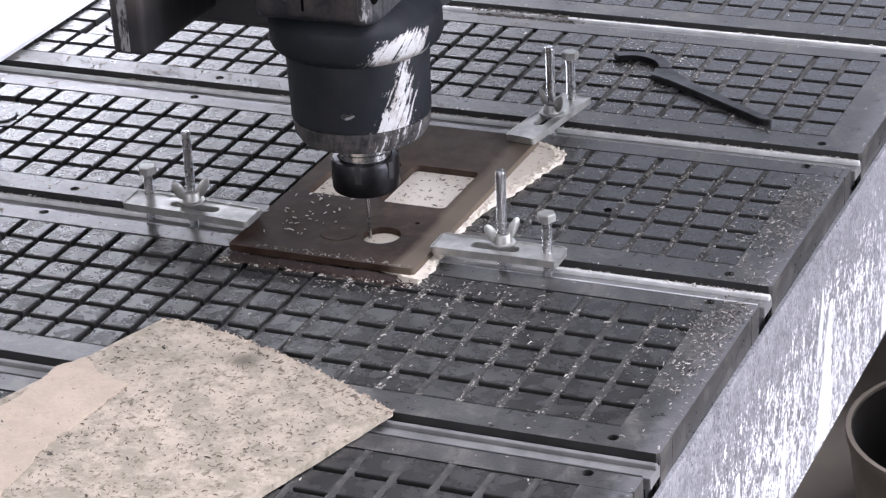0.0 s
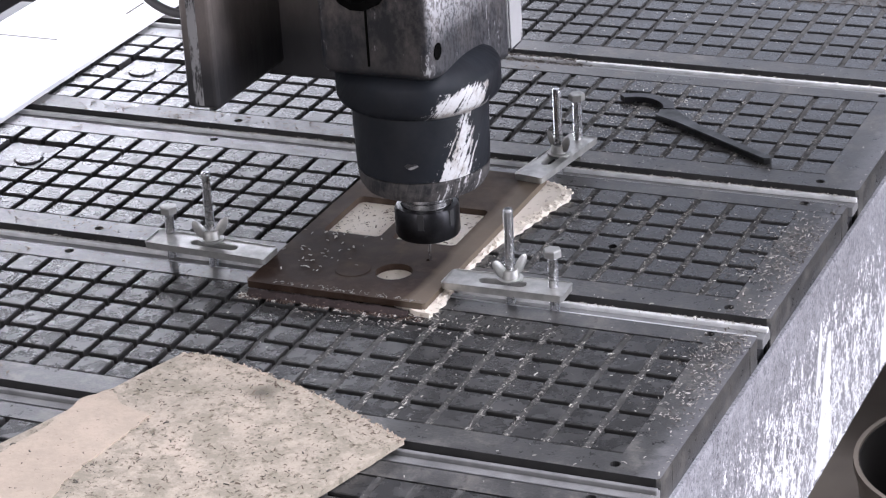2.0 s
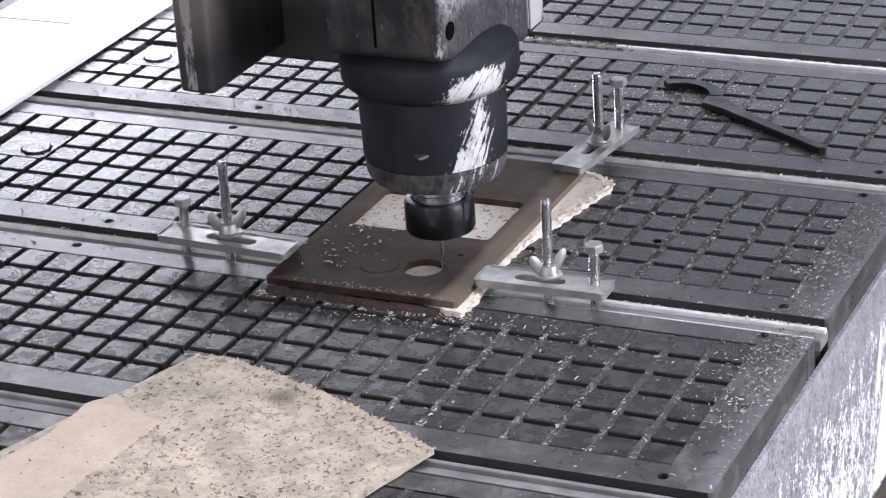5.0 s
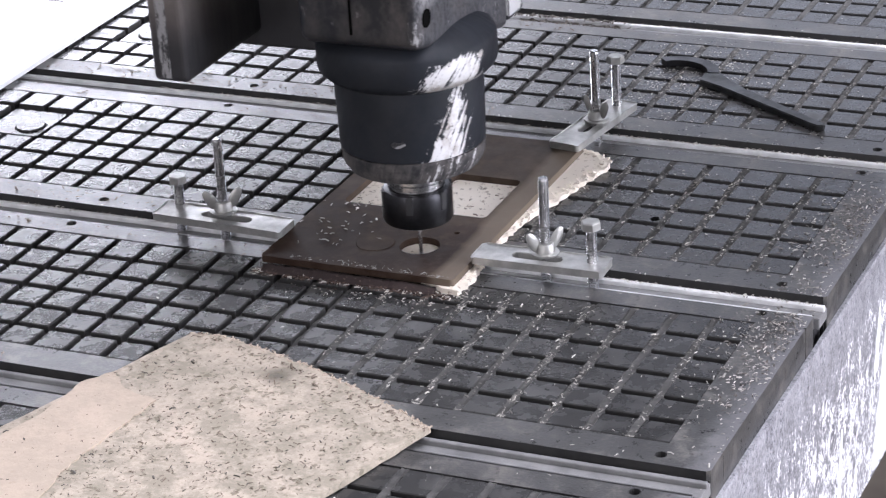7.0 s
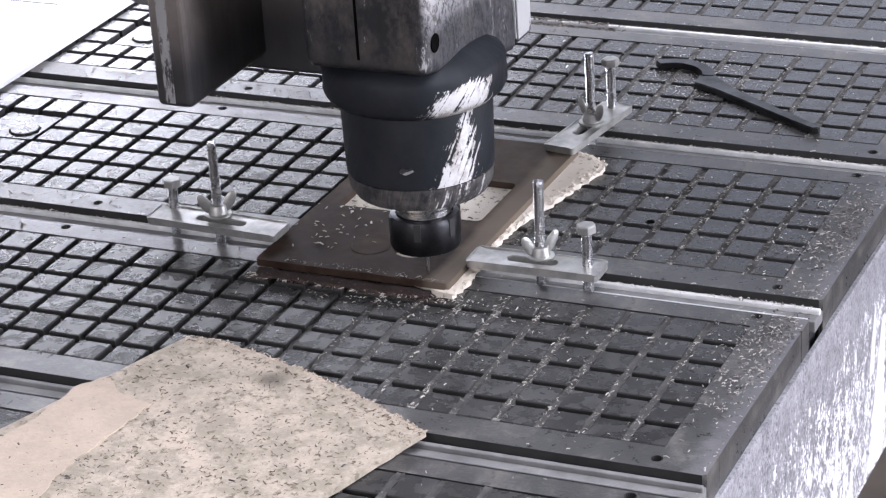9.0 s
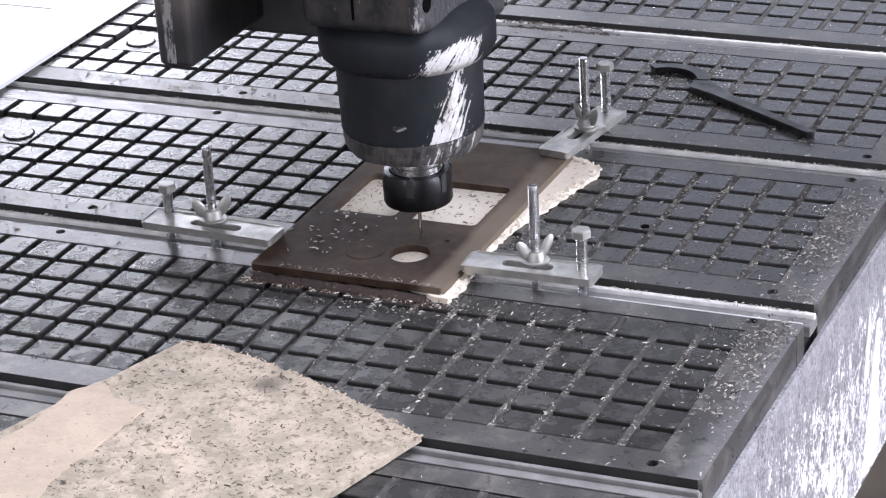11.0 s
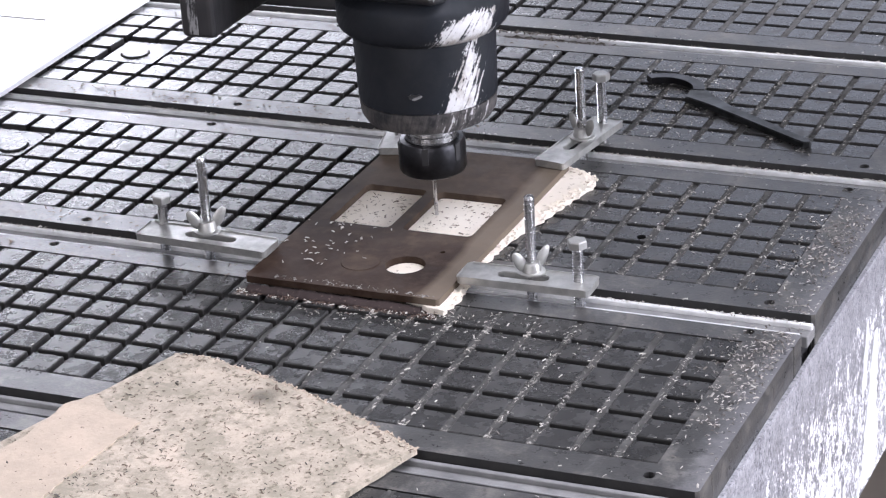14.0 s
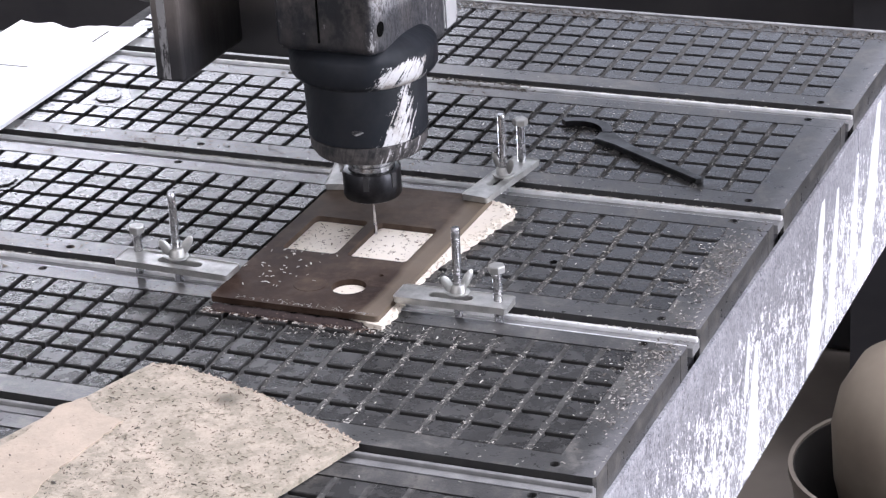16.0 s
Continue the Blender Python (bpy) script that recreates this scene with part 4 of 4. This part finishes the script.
def scatter(name, label, seed, count, place, mat, size, fixed=None):
    rng = random.Random(seed)
    verts, faces = [], []
    made = 0
    while made < count:
        x, y = place(rng)
        if fixed is None and covered(x, y):
            continue
        z = level(x, y) if fixed is None else fixed
        ln = rng.uniform(*size) * (1.6 if rng.random() < 0.08 else 1.0)
        m = pose(x, y, z + 0.0003, rng.uniform(-20, 20), rng.uniform(-14, 14), rng.uniform(0, 360))
        sliver(verts, faces, m, ln, ln * rng.uniform(0.16, 0.4), ln * rng.uniform(0.08, 0.2), ln * rng.uniform(0, 0.22))
        made += 1
    mesh = bpy.data.meshes.new(name)
    mesh.from_pydata(verts, [], faces)
    mesh.materials.append(mat)
    return tagged(new(name, mesh), label, "wood chips", kind="stuff")


def clumped(rng, cx, cy, sx, sy):
    return rng.gauss(cx, sx), rng.gauss(cy, sy)


def over_table(r):
    return min(r.gauss(-0.16, 0.20), RIGHT - 0.002), r.uniform(-0.43, 0.80)


def near_rim(r):
    return RIGHT - 0.004 - abs(r.gauss(0.012, 0.020)), r.choice((0.03, 0.03, -0.06, 0.20, 0.24, 0.16)) + r.gauss(0, 0.035)


def in_grooves(r):
    j = r.choice((0, 1, 2, 2, 3, 3, 4, 5, 5, 6, 7, 8))
    k = r.choice((0, 0, 1, 1, 2))
    # the chips gather in clumps where two grooves cross
    y = -r.randrange(0, 6) * PITCH - GROOVE_D / 2 + r.gauss(0, 0.006) if r.random() < 0.6 else r.uniform(-0.148, 0.026)
    return -(j - 1) * PITCH - PITCH + GROOVE_W / 2 + r.gauss(0, 0.0020), k * MODULE + max(-0.149, min(0.027, y))


def along_rails(r):
    return r.uniform(-0.62, RIGHT - 0.003), r.choice((0, 1, 1, 2)) * MODULE + r.choice((0.0785, 0.0750)) + r.gauss(0, 0.0020)


def near_plate(r):
    return clumped(r, -0.20, 0.0, 0.055, 0.014)


scatter("table_chips", "small pale wood chips strewn over the table", 11, 850, over_table, CHIP, (0.0009, 0.0026))
scatter("rim_chips", "pale wood chips heaped along the table's edge", 12, 900, near_rim, CHIP_DIM, (0.0010, 0.0032))
scatter("rim_curls", "bright curled chips along the table's edge", 34, 460, near_rim, CHIP, (0.0009, 0.0028))
scatter("groove_chips", "pale wood chips lying in the grooves", 13, 1300, in_grooves, CHIP_DIM, (0.0008, 0.0025))
scatter("groove_flecks", "bright wood chips caught in the grooves", 33, 900, in_grooves, CHIP, (0.0008, 0.0025))
scatter("rail_chips", "fine sawdust along the slot rails", 14, 3200, along_rails, CHIP, (0.0008, 0.0028))
scatter("plate_chips", "pale wood chips before the plate", 15, 240, near_plate, CHIP, (0.0010, 0.0028))
scatter("dark_chips", "dark wood dust strewn over the table", 16, 520, near_rim, CHIP_DARK, (0.0010, 0.0032))
scatter("workpiece_chips", "pale wood chips on the brown plate", 17, 45, lambda r: (r.gauss(-0.312, 0.018), min(0.118, max(0.018, r.gauss(0.085, 0.03)))), CHIP, (0.0014, 0.0036), PLATE_Z)
scatter("window_chips", "dark wood chips on the pale board in the windows", 18, 130, lambda r: (r.choice((-0.3045, -0.2395)) + r.uniform(-0.024, 0.024), r.uniform(0.126, 0.192)), CHIP_BROWN, (0.0008, 0.0030), 0.0045)


def plate_front(r):
    return r.uniform(-0.35, -0.19), 0.0125 - abs(r.gauss(0, 0.007))


def plate_edge(r):
    return r.uniform(-0.325, -0.195), 0.0145 + abs(r.gauss(0, 0.0025))


scatter("cutting_dust", "reddish brown cutting dust before the plate", 25, 1500, plate_front, CUT_DUST, (0.0007, 0.0022))
scatter("front_fibres", "pale fibres and chips fallen before the brown plate", 28, 200, lambda r: (r.uniform(-0.35, -0.17), 0.012 - abs(r.gauss(0, 0.010))), CHIP, (0.0010, 0.0034))
scatter("edge_fibres", "pale fibres along the plate's front edge", 26, 90, plate_edge, CHIP_DIM, (0.0008, 0.0026), PLATE_Z)


def dust_bank():
    """Reddish dust banked against the plate's front edge."""
    rng = random.Random(41)
    n, rows = 150, ((0.0128, 1.0), (0.0105, 0.72), (0.0080, 0.36), (0.0045, 0.04))
    verts, faces = [], []
    z = 0.0040
    for k in range(n + 1):
        x = -0.3440 + 0.1400 * k / n
        z = max(0.0020, min(0.0048, 0.0034 + 0.93 * (z - 0.0034) + rng.gauss(0, 0.00022)))
        for y, share in rows:
            verts.append((x, y + (rng.uniform(-0.0005, 0.0005) if share < 1 else 0), z * share + (rng.uniform(-0.00012, 0.00012) if share > 0.1 else -0.0002)))
        verts.append((x, 0.0128, -0.0002))
    for k in range(n):
        for c in range(4):
            i = 5 * k + c
            faces.append((i, i + 1, i + 6, i + 5))
        faces.append((5 * k + 4, 5 * k, 5 * k + 5, 5 * k + 9))
    faces += [(0, 4, 3, 2, 1), tuple(5 * n + c for c in (0, 1, 2, 3, 4))]
    mesh = bpy.data.meshes.new("dust_bank")
    mesh.from_pydata(verts, [], faces)
    for f in mesh.polygons:
        f.use_smooth = True
    mesh.materials.append(BANK_DUST)
    return tagged(new("dust_bank", mesh), "reddish brown dust banked against the brown plate", "dust", kind="stuff")


dust_bank()


def left_rims(r):
    return r.uniform(-0.74, -0.30), r.choice((0, 0, 1, 2, 2)) * MODULE + r.choice((-0.165, 0.039, -0.165)) + r.gauss(0, 0.007)


def by_wrench(r):
    return clumped(r, -0.165, 0.46, 0.035, 0.045)


def far_rim(r):
    return r.uniform(-0.52, 0.05), 3 * MODULE + r.gauss(0.036, 0.008)


def far_rail(r):
    return r.choice((-0.36, -0.345, -0.32, -0.29)) + r.gauss(0, 0.010), 2 * MODULE + r.gauss(0.070, 0.004)


scatter("rim_flecks", "dark flecks of sawdust on the panel rims", 21, 1100, left_rims, CHIP_BROWN, (0.0008, 0.0030))
scatter("wrench_dust", "fine pale sawdust drifted round the wrench", 22, 1500, by_wrench, CHIP, (0.0006, 0.0018))
scatter("far_dust", "brownish sawdust heaped along the far rim", 23, 1000, far_rim, CHIP_DARK, (0.0012, 0.0045))
scatter("far_rail_debris", "dark debris caught in the far slot rail", 24, 260, far_rail, CHIP_DARK, (0.0015, 0.0060))


def on_scrap(r):
    while True:
        x, y = r.uniform(-0.43, -0.125), r.uniform(-0.41, -0.112)
        s, q = (y + 0.1092) / -0.162, (x + 0.3377) / 0.2178
        if y < -0.1130 - 0.353 * (x + 0.3377) - 0.003 and x > -0.334 - 0.0555 * s and x < -0.1250 + 0.293 * (y + 0.1861):
            return x, y


scatter("scrap_chips", "dark wood chips strewn over the scrap board", 19, 1500, on_scrap, CHIP_BROWN, (0.0008, 0.0028), 0.0056)
scatter("scrap_dark_chips", "nearly black wood chips on the scrap board", 27, 380, on_scrap, CHIP_DARK, (0.0009, 0.0028), 0.0056)


def torn_side(r, lo, hi):
    """Along the torn far side of the scrap board; lo and hi count from its edge outwards."""
    u = r.random()
    x = -0.3340 + 0.2130 * u
    return x, -0.1075 - 0.0810 * u ** 1.25 + r.uniform(lo, hi)


scatter("torn_crumbs", "dark crumbs along the scrap board's torn side", 35, 170, lambda r: torn_side(r, -0.002 - 0.022 * r.random() ** 2, -0.0015), CHIP_BROWN, (0.0012, 0.0036), 0.0056)
scatter("fallen_crumbs", "brown crumbs fallen beside the scrap board", 36, 200, lambda r: torn_side(r, 0.001, 0.002 + 0.014 * r.random()), CHIP_BROWN, (0.0012, 0.0040))


# ---- what lies beyond the table ----
def beyond():
    ob = thing("sack", pose(0.022, 1.165, -0.835), "dusty beige cloth sack standing in a tub", "sack")
    part("bag", lathe([(0.05, 0.0), (0.088, 0.02), (0.110, 0.12), (0.113, 0.19), (0.104, 0.235), (0.078, 0.28), (0.03, 0.31)], 32), SACK, ob, smooth=True)
    part("tie", lathe([(0.034, 0.302), (0.038, 0.306), (0.034, 0.312)], 24), TUB, ob, "knotted tie")
    tub = thing("tub", pose(0.020, 1.146, -0.85), "round dusty plastic tub with a pale chipped rim", "tub")
    part("wall", lathe([(0.140, 0.0), (0.158, 0.148), (0.161, 0.150), (0.161, 0.160), (0.155, 0.160), (0.136, 0.01)], 48, True), TUB, tub, smooth=True)
    # Lining and bottom are dark only to paint the deep tub's shade.
    part("shade_lining", lathe([(0.1545, 0.157), (0.1370, 0.016), (0.1355, 0.016), (0.1530, 0.157)], 48, True), TUB_SHADE, tub, "added lining that paints the shade inside the tub", smooth=True)
    part("bottom", lathe([(0.136, 0.002), (0.136, 0.014)], 48), TUB_SHADE, tub)
    cab = thing("machine_cabinet", pose(0.29, 1.56, -0.85), "red painted machine cabinet on a dark plinth", "cabinet")
    part("shell", box(-0.42, 0.42, -0.2, 0.2, 0.705, 0.93, bevel=0.01), RED, cab)
    part("plinth", box(-0.41, 0.41, -0.19, 0.19, 0.0, 0.704), DARK_STEEL, cab, "dark steel plinth")
    # Plain stand-in for the dark background behind the table.
    low = thing("machine_base", pose(-0.9, 2.0, -0.85), "plain dark block standing in for the machine behind the table", "bench")
    part("base_box", box(-1.4, 0.7, -0.25, 0.25, 0.0, 0.70, bevel=0.01), DARK_STEEL, low)
    part("base_top", box(-1.42, 0.72, -0.27, 0.27, 0.7005, 0.75, bevel=0.006), DARK_STEEL, low)


beyond()


# ---- what moves ----
def motions():
    path = [
        (0, -0.2477, 0.0612, 0.0060),
        (0.1, -0.2458, 0.0642, 0.0048),
        (0.2, -0.2348, 0.0732, 0.0036),
        (0.3, -0.2248, 0.0802, 0.0024),
        (0.4, -0.2198, 0.0902, 0.0012),
        (0.5, -0.2198, 0.0910, 0.0000),
        (0.6, -0.2168, 0.0832, -0.0024),
        (0.7, -0.2168, 0.0842, -0.0047),
        (0.8, -0.2178, 0.0852, -0.0071),
        (0.9, -0.2188, 0.0882, -0.0094),
        (1, -0.2198, 0.0905, -0.0118),
        (1.5, -0.2185, 0.0905, -0.0096),
        (2, -0.2191, 0.0905, -0.0100),
        (2.5, -0.2225, 0.0905, -0.0133),
        (3, -0.2215, 0.0905, -0.0125),
        (3.5, -0.2206, 0.0905, -0.0116),
        (3.7, -0.2188, 0.0862, -0.0058),
        (3.8, -0.2168, 0.0822, -0.0028),
        (3.9, -0.2208, 0.0892, 0.0001),
        (4, -0.2194, 0.0889, 0.0030),
        (4.1, -0.2228, 0.0832, 0.0015),
        (4.2, -0.2298, 0.0832, 0.0000),
        (6.3, -0.2125, 0.0319, -0.0070),
        (6.5, -0.2120, 0.0305, -0.0100),
        (6.7, -0.2215, 0.0459, -0.0084),
        (6.9, -0.2266, 0.0559, -0.0068),
        (7, -0.2322, 0.0507, -0.0060),
        (7.1, -0.2425, 0.0479, -0.0060),
        (7.3, -0.2346, 0.0309, -0.0060),
        (7.5, -0.2316, 0.0259, -0.0060),
        (7.7, -0.2276, 0.0159, -0.0060),
        (7.9, -0.2346, 0.0309, -0.0060),
        (8, -0.2371, 0.0376, -0.0060),
        (8.1, -0.2435, 0.0479, -0.0060),
        (8.3, -0.2266, 0.0469, -0.0060),
        (8.5, -0.2170, 0.0371, -0.0060),
        (8.7, -0.2145, 0.0319, -0.0080),
        (8.9, -0.2125, 0.0269, -0.0100),
        (9, -0.2115, 0.0262, -0.0110),
        (9.2, -0.2155, 0.0339, -0.0080),
        (11.3, -0.2435, 0.0949, -0.0050),
        (11.5, -0.2411, 0.0885, -0.0050),
        (11.7, -0.2366, 0.0779, -0.0050),
        (11.9, -0.2405, 0.0889, -0.0050),
        (12, -0.2457, 0.0984, -0.0050),
        (12.1, -0.2505, 0.1099, -0.0050),
        (12.3, -0.2366, 0.1109, -0.0050),
        (12.5, -0.2274, 0.1003, -0.0050),
        (12.7, -0.2225, 0.0909, -0.0050),
        (12.9, -0.2185, 0.0809, -0.0050),
        (13, -0.2162, 0.0762, -0.0050),
        (13.1, -0.2195, 0.0829, -0.0050),
        (13.3, -0.2316, 0.1099, -0.0050),
        (13.5, -0.2330, 0.1124, -0.0050),
        (13.7, -0.2435, 0.1349, -0.0034),
        (13.9, -0.2535, 0.1579, -0.0018),
        (14, -0.2581, 0.1653, -0.0010),
        (14.1, -0.2646, 0.1799, -0.0010),
        (14.3, -0.2646, 0.1819, -0.0010),
        (14.5, -0.2651, 0.1798, -0.0010),
        (15, -0.2663, 0.1816, -0.0010),
        (15.5, -0.2665, 0.1821, -0.0010),
        (16, -0.2664, 0.1836, -0.0010),
    ]
    walk(SPINDLE, [(t, pose(x, y, z)) for t, x, y, z in path])
    walk(GANTRY, [(t, pose(0, y, 0)) for t, x, y, z in path])


motions()
